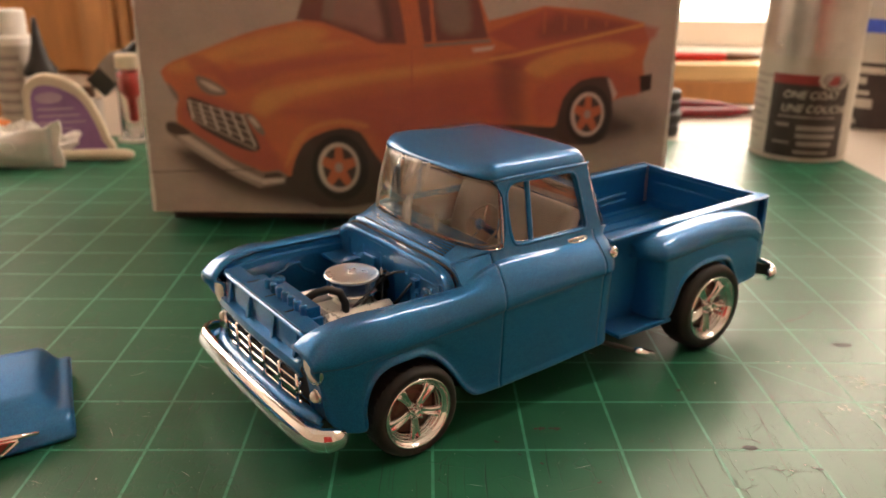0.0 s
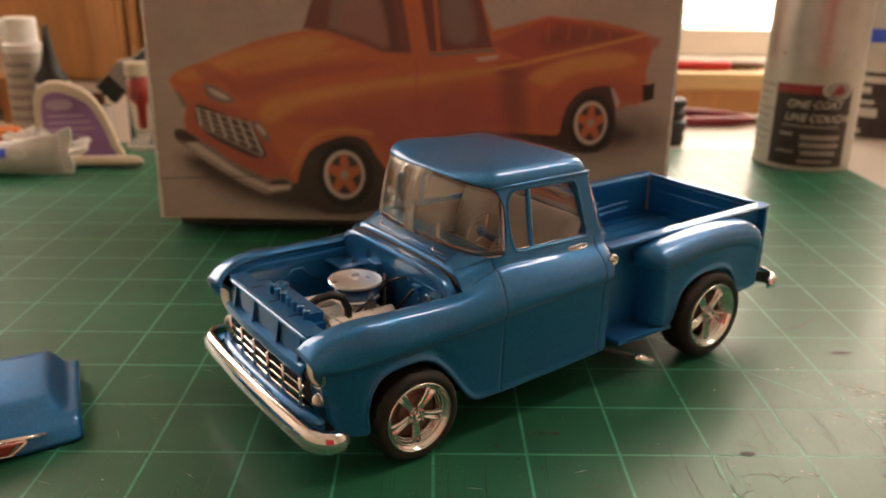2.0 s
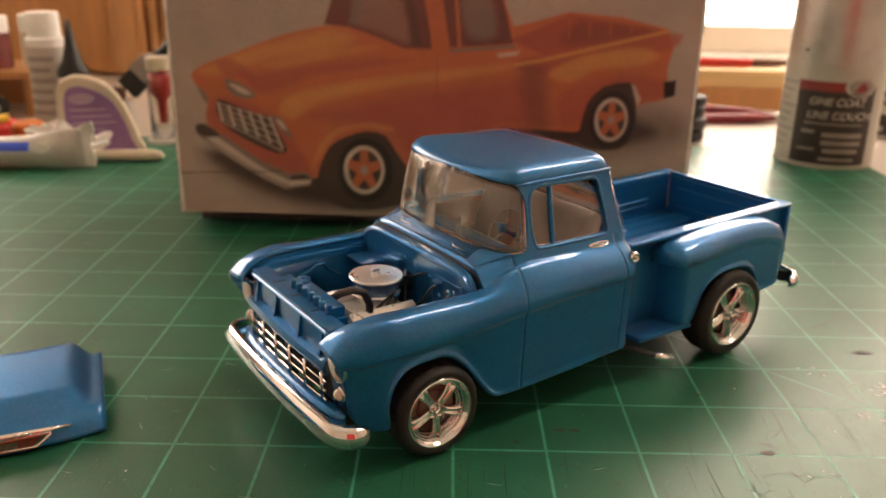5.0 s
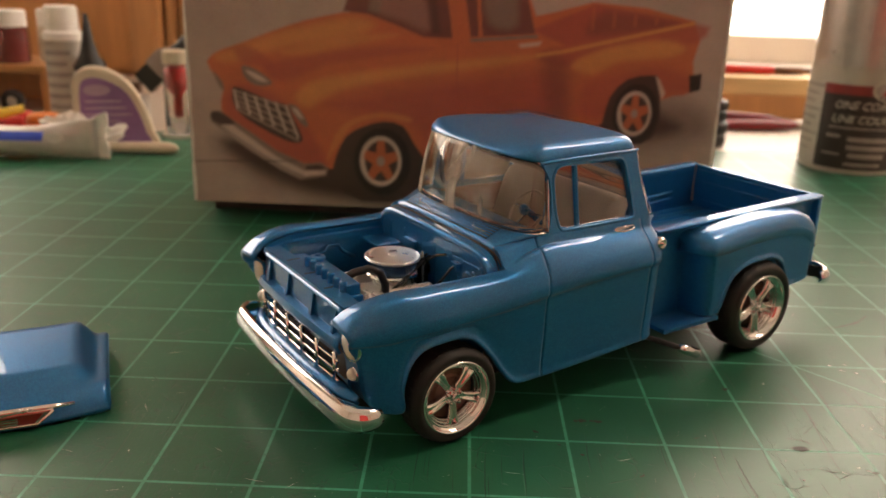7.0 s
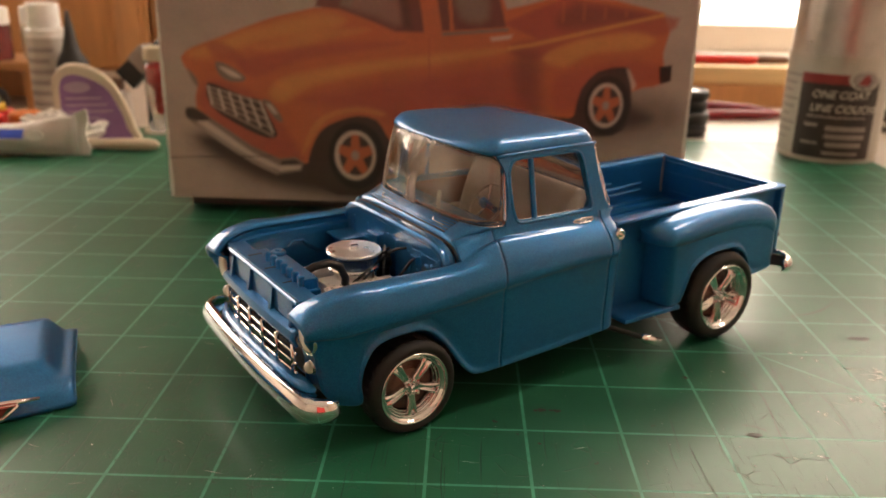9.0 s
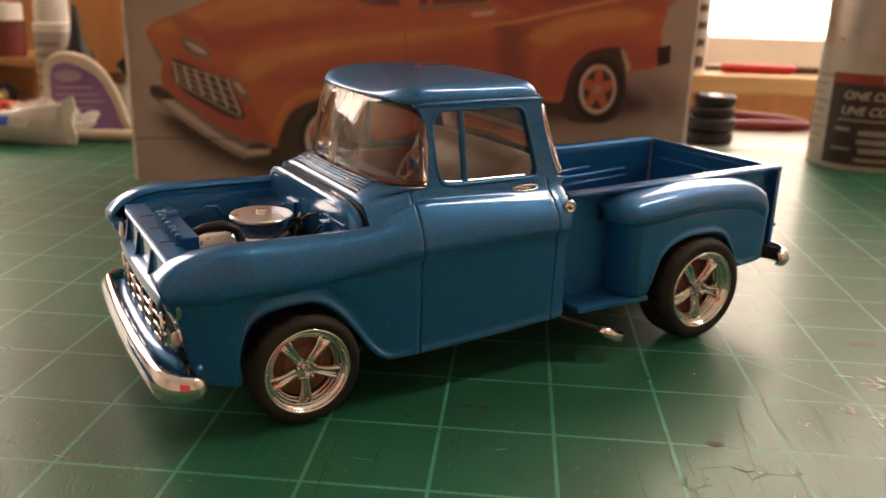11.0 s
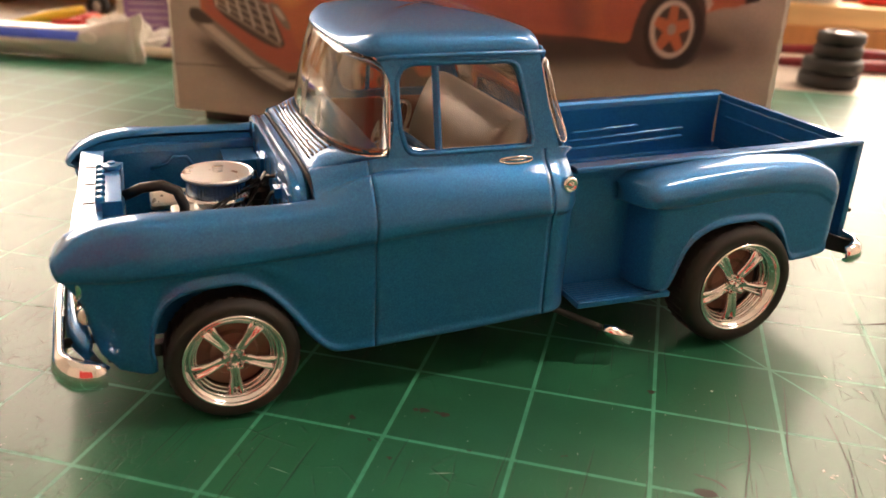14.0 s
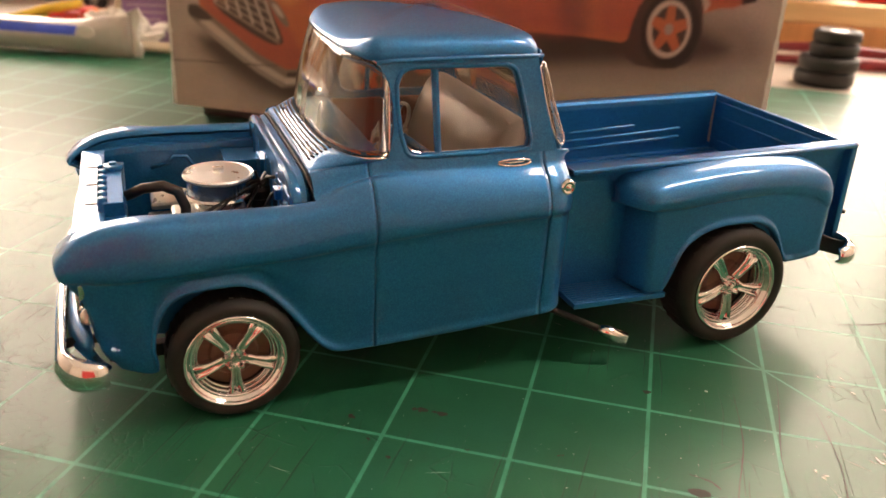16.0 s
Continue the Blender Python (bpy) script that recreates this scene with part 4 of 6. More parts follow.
bumper("front_bumper", -36.7, 15.2, 36.4, 7.0, -1, 6.4)
bumper("rear_bumper", 150.0, 19.6, 35.4, 6.0, 1, 5.4)
for y in (-22, 22):
    bm = bmesh.new()
    add_prism(bm, [(137.5, 19.5), (146, 17.6), (148.6, 17.4), (149.0, 21.0), (146, 21.6), (137.5, 24.5)], (-0.8, 0.8), Matrix.Translation((0, math.copysign(29.5, y), 0)) @ Matrix(((1, 0, 0, 0), (math.copysign(0.42, y), 1, 0, math.copysign(0.42, -y) * 144), (0, 0, 1, 0), (0, 0, 0, 1))))
    part("bumper_arm", bm, M_BLACK, truck, bevel=0.3)
    part("bumper_arm", tube([(-28, y, 15), (-35.6, y * 1.1, 15.8)], 1.0, 8), M_BLACK, truck)
    part("frame_horn", box(-28, -13, y * 1.09 - 1.2, y * 1.09 + 1.2, 10.8, 13.6), M_BLACK, truck, bevel=0.3)

# engine
engine = part("engine_block", box(-18, 6, -8, 8, 14, 29), M_GUNMETAL, truck, bevel=1.0)
for s in (-1, 1):
    bm = bmesh.new()
    add_box(bm, -17, 4, -3.1, 3.1, 0, 4.0, pose(0, s * 9.0, 29.0, s * -28, 0, 0))
    part("valve_cover", bm, M_SATIN, engine, bevel=0.9)
    bm = bmesh.new()
    for k in range(4):
        add_tube(bm, [(-14 + 5 * k, s * 11, 26), (-13 + 5 * k, s * 14, 24), (-12 + 4 * k, s * 15, 18)], 1.0, 8)
    part("exhaust_header", bm, M_CHROME, engine, smooth=True)
bm = bmesh.new()
add_box(bm, -13, 3, -4.5, 4.5, 28.5, 31.5)
part("intake_manifold", bm, M_SATIN, engine, bevel=0.8)
part("carburettor", lathe([(5.6, 29.6), (5.6, 31.6), (4.8, 31.9), (4.8, 33.2), (5.6, 33.5), (5.6, 34.6)], 20, "z", (-2.4, 1.5, 0)), M_SATIN, engine)
bm = bmesh.new()
ring = []
for k in range(96):
    a = 2 * math.pi * k / 96
    r = 7.0 if k % 2 else 6.35
    ring.append((r * math.cos(a) - 2.4, r * math.sin(a) + 1.5))
rows = [[(x, y, z) for x, y in ring] for z in (34.7, 38.6)]
add_grid(bm, rows, True)
cleaner = part("air_cleaner", bm, M_FILTER, engine, "round air cleaner with a bright ribbed side")
part("air_cleaner_lid", lathe([(7.3, 38.4), (7.75, 38.7), (7.8, 39.1), (7.5, 39.45), (7.0, 39.3), (1.2, 39.5), (1.0, 39.9), (0.4, 40.1)], 40, "z", (-2.4, 1.5, 0)), M_POLISH, engine, "bright polished metal lid", smooth=False)
part("wing_nut", box(-3.6, -1.2, 1.2, 1.8, 39.8, 40.7), M_CHROME, engine, bevel=0.2)
part("air_cleaner_base", lathe([(4.0, 33.9), (7.4, 34.1), (7.6, 34.5), (7.2, 34.9)], 40, "z", (-2.4, 1.5, 0)), M_CHROME, engine)
part("radiator_hose", tube([(-22.0, -6.5, 38.2), (-18.5, -6.5, 39.6), (-14.5, -6.8, 40.0), (-11.6, -7.6, 38.8), (-10.4, -8.4, 35.6), (-10.6, -8.8, 30.5)], [1.05, 1.1, 1.15, 1.15, 1.1, 1.1], 12), M_BLACK, engine, "black radiator hose", smooth=True)
part("distributor", lathe([(2.0, 29), (2.0, 33), (2.6, 33.4), (2.6, 35.2), (2.0, 36.2)], 16, "z", (6.4, 0.5, 0)), M_BLACK, engine)
for k in range(8):
    bm = bmesh.new()
    a = 2 * math.pi * k / 8
    add_tube(bm, [(6.4 + 1.7 * math.cos(a), 0.5 + 1.7 * math.sin(a), 36), (6.2 + 2.6 * math.cos(a), 0.5 + 2.8 * math.sin(a), 38.2), (3.5 - 1.6 * k, (-1) ** k * 7.5, 33.0), (2 - 1.8 * k, (-1) ** k * 9.5, 31.0)], 0.4, 6)
    part("ignition_wire", bm, M_BLACK, engine, smooth=True)
part("fan_pulley", lathe([(3.4, -20.8), (3.4, -19.2), (1.5, -19.0), (1.5, -18)], 20, "x", (0, 0, 26)), M_CHROME, engine)

# cab inside: floor, dashboard, bench, wheel and column
part("cab_floor", box(10, 67, -31, 31, 14.5, 16), M_BLACK, truck)
part("dashboard", box(22.5, 28, -26, 26, 40, 49.6), M_BLUE, truck, bevel=1.2)
seat = part("seat", box(40, 57, -24, 24, 30, 38), M_SEAT, truck, "tan grey bench seat", bevel=2.2)
rows = []
for i in range(33):
    y = -24 + 48 * i / 32
    puff = (1 - abs(y / 24) ** 6) ** 0.5 if abs(y) < 24 else 0.0
    outline = [(54.6, 35.4), (50.2 - 0.4 * puff, 36.0), (49.4 - 1.2 * puff, 39.5), (50.8 - 1.6 * puff, 44.0), (52.4 - 1.5 * puff, 49.0), (54.4 - 0.8 * puff, 53.2), (56.2, 54.6 + 0.4 * puff), (58.4, 55.0 + 0.4 * puff), (60.2, 53.8), (60.0, 52.0), (54.6, 35.4)]
    rows.append([(p[0], y, p[2]) for p in flowing([(u, 0.0, z) for u, z in outline], 3)])
bm = bmesh.new()
vs = add_grid(bm, rows, True)
bm.faces.new(vs[0])
bm.faces.new(vs[-1])
part("seat_back", bm, M_SEAT, truck, "tan grey rounded seat back", smooth=True)
part("seat_piping", tube([(55.5, -23.6, 54.2), (56.0, 0, 54.4), (55.5, 23.6, 54.2)], 0.35, 6), M_TAN, truck)
for s in (-1, 1):
    inner = part("door_panel", box(29, 62, s * 26.6 - 0.5, s * 26.6 + 0.5, 17, 48.4), M_TRIMRED, truck, "dull red brown inner door panel", bevel=0.3)
    part("armrest", box(40, 52, s * 25.4 - 1.0, s * 25.4 + 1.0, 38, 39.6), M_TAN, inner, bevel=0.4)
wheel_m = pose(32.5, -13, 51.5, 0, -55, 0)
bm = bmesh.new()
pts = [wheel_m @ Vector((6.3 * math.cos(2 * math.pi * k / 32), 6.3 * math.sin(2 * math.pi * k / 32), 0)) for k in range(34)]
add_tube(bm, pts, 0.42, 8)
steering = part("steering_wheel", bm, M_SEAT, truck, "thin tan grey steering wheel", smooth=True)
part("horn_button", lathe([(1.5, -0.8), (1.7, 0.0), (1.2, 0.7), (0.2, 0.9)], 16, "x", (31.6, -13, 52.0)), M_BLUE, steering, "blue hub", smooth=True)
bm = bmesh.new()
for a in (20, 160, 270):
    add_tube(bm, [wheel_m @ Vector((0, 0, -0.6)), wheel_m @ Vector((6.2 * math.cos(radians(a)), 6.2 * math.sin(radians(a)), 0))], 0.35, 6)
part("wheel_spoke", bm, M_CHROME, steering)
part("steering_column", tube([wheel_m @ Vector((0, 0, 0.2)), wheel_m @ Vector((0, 0, -14))], [1.1, 0.9], 10), M_BLUE, truck)
part("shift_lever", tube([wheel_m @ Vector((0, 0.8, -2.2)), wheel_m @ Vector((1.0, 6.5, -1.4)), wheel_m @ Vector((1.2, 7.4, -1.3))], [0.25, 0.3, 0.6], 6), M_CHROME, truck)

# load bed: ribbed floor, sides with rolled rails, front panel and tailgate
RAKE = 0.022


def bed_z(u, z):
    return z + (u - 67.5) * RAKE


for s in (-1, 1):
    rows = []
    for u in stations(69.8, 148.6, 6):
        rows.append([(u, s * w, bed_z(u, z)) for w, z in ((25.0, 14.2), (25.2, 40.6), (25.6, 42.9), (28.0, 43.1), (28.2, 43.7), (27.6, 44.0), (24.9, 44.0), (24.4, 43.4), (24.2, 42), (24.2, 27))])
    side = surface("bed_side", rows, M_BLUE, thick=0.5, smooth=False)
    for k, (u0, u1, z) in enumerate(((98, 120, 36.2), (97, 136, 33.7), (96.5, 136, 31.2))):
        part("side_rib", tube([(u0, s * 24.0, z), (u0 + 1.2, s * 23.95, z), ((u0 + u1) / 2, s * 23.95, z + (u1 - u0) * 0.026), (u1 - 1.2, s * 23.95, z + (u1 - u0) * 0.052), (u1, s * 24.0, z + (u1 - u0) * 0.052)], [0.1, 0.5, 0.5, 0.5, 0.1], 8), M_BLUE, side, smooth=True)
    part("rail_bead", tube([(69.8, s * 28.0, bed_z(69.8, 43.6)), (148.6, s * 28.0, bed_z(148.6, 43.6))], 0.5, 8), M_BLUE, side, smooth=True)
bm = bmesh.new()
add_box(bm, 69.8, 148.4, -24.3, 24.3, 26.6, 27.6)
SHEAR = Matrix(((1, 0, 0, 0), (0, 1, 0, 0), (RAKE, 0, 1, -67.5 * RAKE), (0, 0, 0, 1)))
bmesh.ops.transform(bm, matrix=SHEAR, verts=bm.verts)
bed_floor = part("bed_floor", bm, M_BLUE, truck)
for k in range(8):
    y = -21 + 6 * k
    bm = box(70.5, 147.2, y - 0.4, y + 0.4, 27.55, 28.1)
    bmesh.ops.transform(bm, matrix=SHEAR, verts=bm.verts)
    part("floor_rib", bm, M_BLUE, bed_floor)
part("bed_front", box(69.8, 71.0, -24.4, 24.4, 15, 43.2), M_BLUE, truck, bevel=0.3)
gate = part("tailgate", box(147.4, 149.2, -24.0, 24.0, 21, 45.2), M_BLUE, truck, bevel=0.3)
bm = bmesh.new()
for z in (31.6, 38.8):
    add_box(bm, 147.0, 147.6, -20, 20, z, z + 0.9)
add_box(bm, 147.3, 148.9, -24.6, 24.6, 44.8, 45.7)
add_box(bm, 146.9, 147.6, -23.6, 23.6, 43.2, 44.0)
part("tailgate_rib", bm, M_BLUE, gate, bevel=0.2)
for s in (-1, 1):
    bm = bmesh.new()
    add_box(bm, 147.6, 149.4, s * 26 - 1.9, s * 26 + 1.5, 20, 45.2)
    part("corner_post", bm, M_BLUE, truck, bevel=0.5)
    part("tailgate_hinge", tube([(149.6, s * 26.5, 27.5), (151.0, s * 26.8, 27.2)], 0.6, 8), M_BLACK, gate)
    part("tailgate_chain", tube([(147.2, s * 24.2, 45.0), (146.9, s * 24.0, 38), (147.0, s * 23.8, 31)], 0.35, 6), M_TAN, gate)

# running boards with fine ribs, rear wings
REAR_EDGE = [(80, 16.0), (92, 16.0), (93.8, 20.4), (96, 25.6), (99, 28.4), (102.8, 30.0), (108, 30.9), (114.4, 30.9), (118, 30.0), (121, 28.0), (123.4, 24.6), (125.2, 21.0), (126.6, 19.5), (128.4, 19.5), (138.9, 21.1), (140.4, 22)]
REAR_TOP = [(81.8, 39.6), (83.2, 41.0), (85.2, 42.0), (87.5, 42.6), (92, 43.2), (101, 43.9), (112, 44.3), (120.6, 44.2), (127, 43.9), (131.4, 43.2), (135.5, 41.7), (138.6, 39.4), (140.4, 36.2)]
REAR_CREASE = [(81.8, 36.3), (85, 36.2), (92, 36.2), (100, 36.6), (109, 37.2), (118, 37.6), (130, 36.4), (140.4, 31.5)]
for s in (-1, 1):
    bm = bmesh.new()
    ya, yb = sorted((s * 24.8, s * 34.6))
    add_box(bm, 69.5, 93.5, ya, yb, 13.9, 15.2)
    board = part("running_board", bm, M_BLUE, truck, bevel=0.2)
    for k in range(9):
        y = s * (25.8 + k)
        part("tread_rib", box(70, 93, y - 0.22, y + 0.22, 15.15, 15.45), M_BLUE, board)
    rows = []
    for u in stations(81.8, 85.8, 0.35) + stations(86.0, 89.5, 0.3) + stations(90, 134, 0.8) + stations(134.4, 140.4, 0.35):
        zb, zc, zt = curve(REAR_EDGE, u), curve(REAR_CREASE, u), curve(REAR_TOP, u)
        zc = min(zc, zt - 0.6)
        tail = (1 - max(0.0, 1 - (140.5 - u) / 5.5) ** 2.4) ** 0.5
        upper = math.sqrt(max(0.0, 1 - max(0.0, 1 - (u - 81.7) / 5.5) ** 2)) * tail
        lower = math.sqrt(max(0.0, 1 - max(0.0, 1 - (u - 85.95) / 3.2) ** 2)) * tail if u > 85.95 else 0.0
        over = 1.35 - 1.25 * smooth01((u - 88) / 34)
        lip = 0.8 * smooth01((u - 91.6) / 1.5) * (1 - 0.75 * smooth01((u - 126) / 4))
        pts = []
        for d, out in ((0.35, -1.6), (0.0, -0.4), (0.2, 0.7), (0.6, 0.9), (1.1, 0.5), (1.8, 0.1)):
            pts.append((34.4 + lip * out, zb + d * min(1.0, (zc - zb) / 4), lower))
        for f in (0.0, 0.3, 0.6, 0.85, 0.96):
            a = min(3.2, (zc - zb) * 0.6)
            pts.append((34.5 - 0.1 * f, zb + a + f * (zc - zb - a), lower))
        for w, f in ((34.6 + 0.3 * over, 0.03), (34.6 + 0.85 * over, 0.12), (34.7 + over, 0.32), (34.4 + 0.9 * over, 0.55), (33.4 + 0.7 * over, 0.77), (31.8 + 0.5 * over, 0.92), (29.6, 1.0), (27.2, 1.02), (25.0, 1.0)):
            pts.append((w, zc + f * (zt - zc), upper))
        rows.append(flowing([(u, s * (24.7 + (w - 24.7) * full), z) for w, z, full in pts], 3))
    wing = surface("rear_fender", rows, M_BLUE)
    part("wheel_arch_lip", tube([(u, s * 34.2, curve(REAR_EDGE, u) + 0.15) for u in stations(92.4, 126.6, 0.9)], 0.4, 8), M_BLUE, wing, smooth=True)
    # panel that joins wing and board
    bm = bmesh.new()
    ya, yb = sorted((s * 25, s * 34.5))
    add_box(bm, 90.5, 92.2, ya, yb, 14.6, 30)
    part("splash_panel", bm, M_BLUE, truck)

# chassis, axles and side pipe
chassis = part("chassis", box(-28, 146, -13, -10, 9.5, 13.0), M_BLACK, truck)
part("chassis_rail", box(-28, 146, 10, 13, 9.5, 13.0), M_BLACK, chassis)
for u, z in ((-4.8, 13.0), (111.4, 15.0)):
    part("axle", tube([(u, -28, z), (u, 28, z)], 1.6, 10), M_BLACK, chassis, smooth=True)
for s in (-1, 1):
    pipe = part("exhaust_pipe", tube([(58, s * 26, 13.6), (66, s * 30, 12.4), (76, s * 35.0, 8.6)], 0.8, 10), M_BLACK, truck, smooth=True)
    bm = bmesh.new()
    add_tube(bm, [(76.4, s * 35.1, 8.4), (78, s * 35.7, 7.8), (82.2, s * 37.2, 6.0)], [1.0, 1.55, 1.65], 14)
    part("exhaust_tip", bm, M_CHROME, pipe, "chrome exhaust tip", smooth=True)


# wheels: five-spoke chrome rims
def wheel(u, s, R, T, b, y):
    def at(bm):
        m = Matrix.Translation((u, s * y, T)) @ (Matrix.Identity(4) if s < 0 else Matrix.Rotation(math.pi, 4, "Z"))
        bmesh.ops.transform(bm, matrix=m, verts=bm.verts)
        return bm

    rim = part("wheel", at(lathe([(R + 0.15, -b * 0.8), (R + 0.1, -b * 0.96), (R - 0.25, -b * 1.02), (R - 0.6, -b * 0.92), (R - 0.7, -b * 0.74), (R - 1.1, -b * 0.72), (R - 1.2, -b * 0.5), (R - 1.6, -b * 0.48), (R - 1.7, -b * 0.2), (R - 2.1, -b * 0.18), (R - 2.2, b * 0.4), (R - 0.3, b * 0.8)], 56, "y", caps=False)), M_CHROME, truck, "polished chrome five-spoke wheel", smooth=True)
    bm = lathe([(R * 0.97, -b * 0.72), (R + 0.35, -b * 0.95), ((R + T) / 2, -b * 1.0), (T - 1.0, -b * 0.92), (T - 0.35, -b * 0.72), (T - 0.05, -b * 0.45), (T, 0), (T - 0.05, b * 0.45), (T - 0.35, b * 0.72), (T - 1.0, b * 0.92), ((R + T) / 2, b), (R + 0.35, b * 0.95), (R * 0.97, b * 0.72)], 56, "y", caps=False)
    tyre = part("tyre", at(bm), M_RUBBER, rim, "black rubber tyre", smooth=True)
    bm = bmesh.new()
    for k in range(36):
        a = 2 * math.pi * k / 36
        m = Matrix.Rotation(a, 4, "Y")
        add_box(bm, -0.35, 0.35, -b * 0.55, b * 0.55, T - 0.12, T + 0.1, m)
    part("tread", at(bm), M_RUBBER, rim)
    bm = lathe([(R * 0.72, b * 0.05), (R * 0.72, -b * 0.05), (R * 0.5, -b * 0.05), (R * 0.45, -b * 0.2), (R * 0.2, -b * 0.22)], 40, "y")
    part("brake_disc", at(bm), M_PRIMER, rim, "dull pinkish brown brake disc")
    part("brake_shield", at(lathe([(R - 1.9, b * 0.3), (R - 1.9, b * 0.22), (0.5, b * 0.22)], 32, "y")), M_BLACK, rim)
    for k in range(5):
        a = 2 * math.pi * k / 5
        m = Matrix.Rotation(a, 4, "Y")
        rows = []
        for r, half, front, back in ((1.2, 1.15, -0.62, -0.2), (2.6, 1.1, -0.64, -0.22), (4.2, 1.1, -0.7, -0.25), (R * 0.6, 1.35, -0.76, -0.3), (R * 0.78, 1.8, -0.74, -0.3), (R - 1.3, 2.2, -0.62, -0.3)):
            sec = [(-half, back), (-half * 0.98, front * 0.72), (-half * 0.6, front * 1.04), (-half * 0.3, front * 0.84), (0, front * 0.72 if r > 3 else front), (half * 0.3, front * 0.84), (half * 0.6, front * 1.04), (half * 0.98, front * 0.72), (half, back)]
            rows.append([tuple(m @ Vector((x, yy * b, -r))) for x, yy in sec])
        bm = bmesh.new()
        vs = add_grid(bm, rows, True)
        bm.faces.new(vs[0])
        bm.faces.new(vs[-1])
        part("spoke", at(bm), M_CHROME, rim, smooth=True)
    for r, h in ((R - 1.45, 0.66), (R - 2.05, 0.5), (R - 2.6, 0.36)):
        part("rim_ring", at(lathe([(r + 0.28 * math.cos(a), -b * h + 0.28 * math.sin(a)) for a in [2 * math.pi * q / 8 for q in range(9)]], 48, "y", caps=False)), M_CHROME, rim, smooth=True)
    part("hub_cap", at(lathe([(2.3, -0.3 * b), (2.3, -0.52 * b), (2.0, -0.6 * b), (1.15, -0.62 * b), (1.1, -0.84 * b), (0.85, -0.93 * b), (0.5, -0.88 * b), (0.1, -0.86 * b)], 24, "y")), M_CHROME, rim, smooth=False)
    for k in range(5):
        a = 2 * math.pi * k / 5
        bm = bmesh.new()
        add_lathe(bm, [(0.6, -0.45 * b), (0.58, -0.74 * b), (0.44, -0.82 * b), (0.1, -0.84 * b)], 8, "y", (2.05 * math.sin(a), 0, 2.05 * math.cos(a)))
        part("lug_nut", at(bm), M_CHROME, rim)


for s in (-1, 1):
    wheel(-4.8, s, 9.9, 13.0, 4.6, 30.6)
    wheel(111.4, s, 11.0, 15.0, 5.6, 31.6)

# ---- kit box with its printed picture ----
kit = tagged(thing("kit_box", -11, 185.5, 0, -1.2), "worn cardboard model kit box printed with an orange pickup", "box")
lid = part("lid", box(-118.5, 118.5, 0, 42, 8, 240), M_CARD, kit, "box lid with a grey brown printed ground", bevel=0.6)
part("tray", box(-115, 115, 16, 62, 0, 236), M_TRAY, kit, bevel=0.6)


def blob(points, n=4):
    """A closed outline rounded through its corners."""
    out = []
    m = len(points)
    for i in range(m):
        p0, p1, p2, p3 = (Vector((*points[(i + k) % m], 0)) for k in (-1, 0, 1, 2))
        for k in range(n):
            t = k / n
            v = 0.5 * (2 * p1 + (p2 - p0) * t + (2 * p0 - 5 * p1 + 4 * p2 - p3) * t * t + (3 * p1 - p0 - 3 * p2 + p3) * t**3)
            out.append((v.x, v.y))
    return out


PICTURE = []


def printed(outline, layer, ink, soft=4, feather=0.9, cover=1.0):
    """One patch of the picture on the lid, its edge blurred over the feather's width."""
    PICTURE.append((layer, np.array(blob(outline, soft) if soft > 1 else outline), ink, feather, cover))


def lay_inks(x, z):
    """Colours of the picture at the points x, z."""
    col = np.tile(np.array(INK_CARD), (len(x), 1))
    for layer, poly, ink, feather, cover in sorted(PICTURE, key=lambda q: q[0]):
        lo, hi = poly.min(0) - feather, poly.max(0) + feather
        near = np.nonzero((x > lo[0]) & (x < hi[0]) & (z > lo[1]) & (z < hi[1]))[0]
        px, pz = x[near], z[near]
        inside = np.zeros(len(near), bool)
        dist = np.full(len(near), 1e9)
        for (x0, z0), (x1, z1) in zip(poly, np.roll(poly, -1, 0)):
            if z0 != z1:
                inside ^= ((z0 > pz) != (z1 > pz)) & (px < (x1 - x0) * (pz - z0) / (z1 - z0) + x0)
            ex, ez = x1 - x0, z1 - z0
            f = np.clip(((px - x0) * ex + (pz - z0) * ez) / max(ex * ex + ez * ez, 1e-9), 0, 1)
            dist = np.minimum(dist, np.hypot(px - x0 - f * ex, pz - z0 - f * ez))
        a = np.clip(0.5 + np.where(inside, dist, -dist) / feather, 0, 1)
        a = (cover * a * a * (3 - 2 * a))[:, None]
        col[near] = col[near] * (1 - a) + np.array(ink) * a
    return col


def disc(x, z, rx, rz, n=28):
    return [(x + rx * math.cos(2 * math.pi * k / n), z + rz * math.sin(2 * math.pi * k / n)) for k in range(n)]


# ground, cast shadow
printed([(-118, 8.5), (118, 8.5), (118, 46), (60, 40), (20, 31), (-118, 28)], 1, INK_FLOOR, 1, 0.4)
printed([(-118, 60), (-118, 150), (118, 150), (118, 110), (0, 112), (-60, 100), (-112, 78)], 1.2, (0.43, 0.345, 0.30), 1, 30)
printed([(-108, 38), (-80, 15), (-30, 9), (-4, 16), (14, 30), (60, 38), (100, 42), (116, 50), (106, 62), (60, 60), (-60, 40)], 2, INK_DARKGREY, 4, 14)
printed([(-104, 37), (-78, 19), (-50, 13), (-30, 12), (-10, 17), (8, 34), (60, 43), (96, 47), (100, 54), (60, 60), (-60, 40)], 2.5, INK_SHADOW, 4, 8)
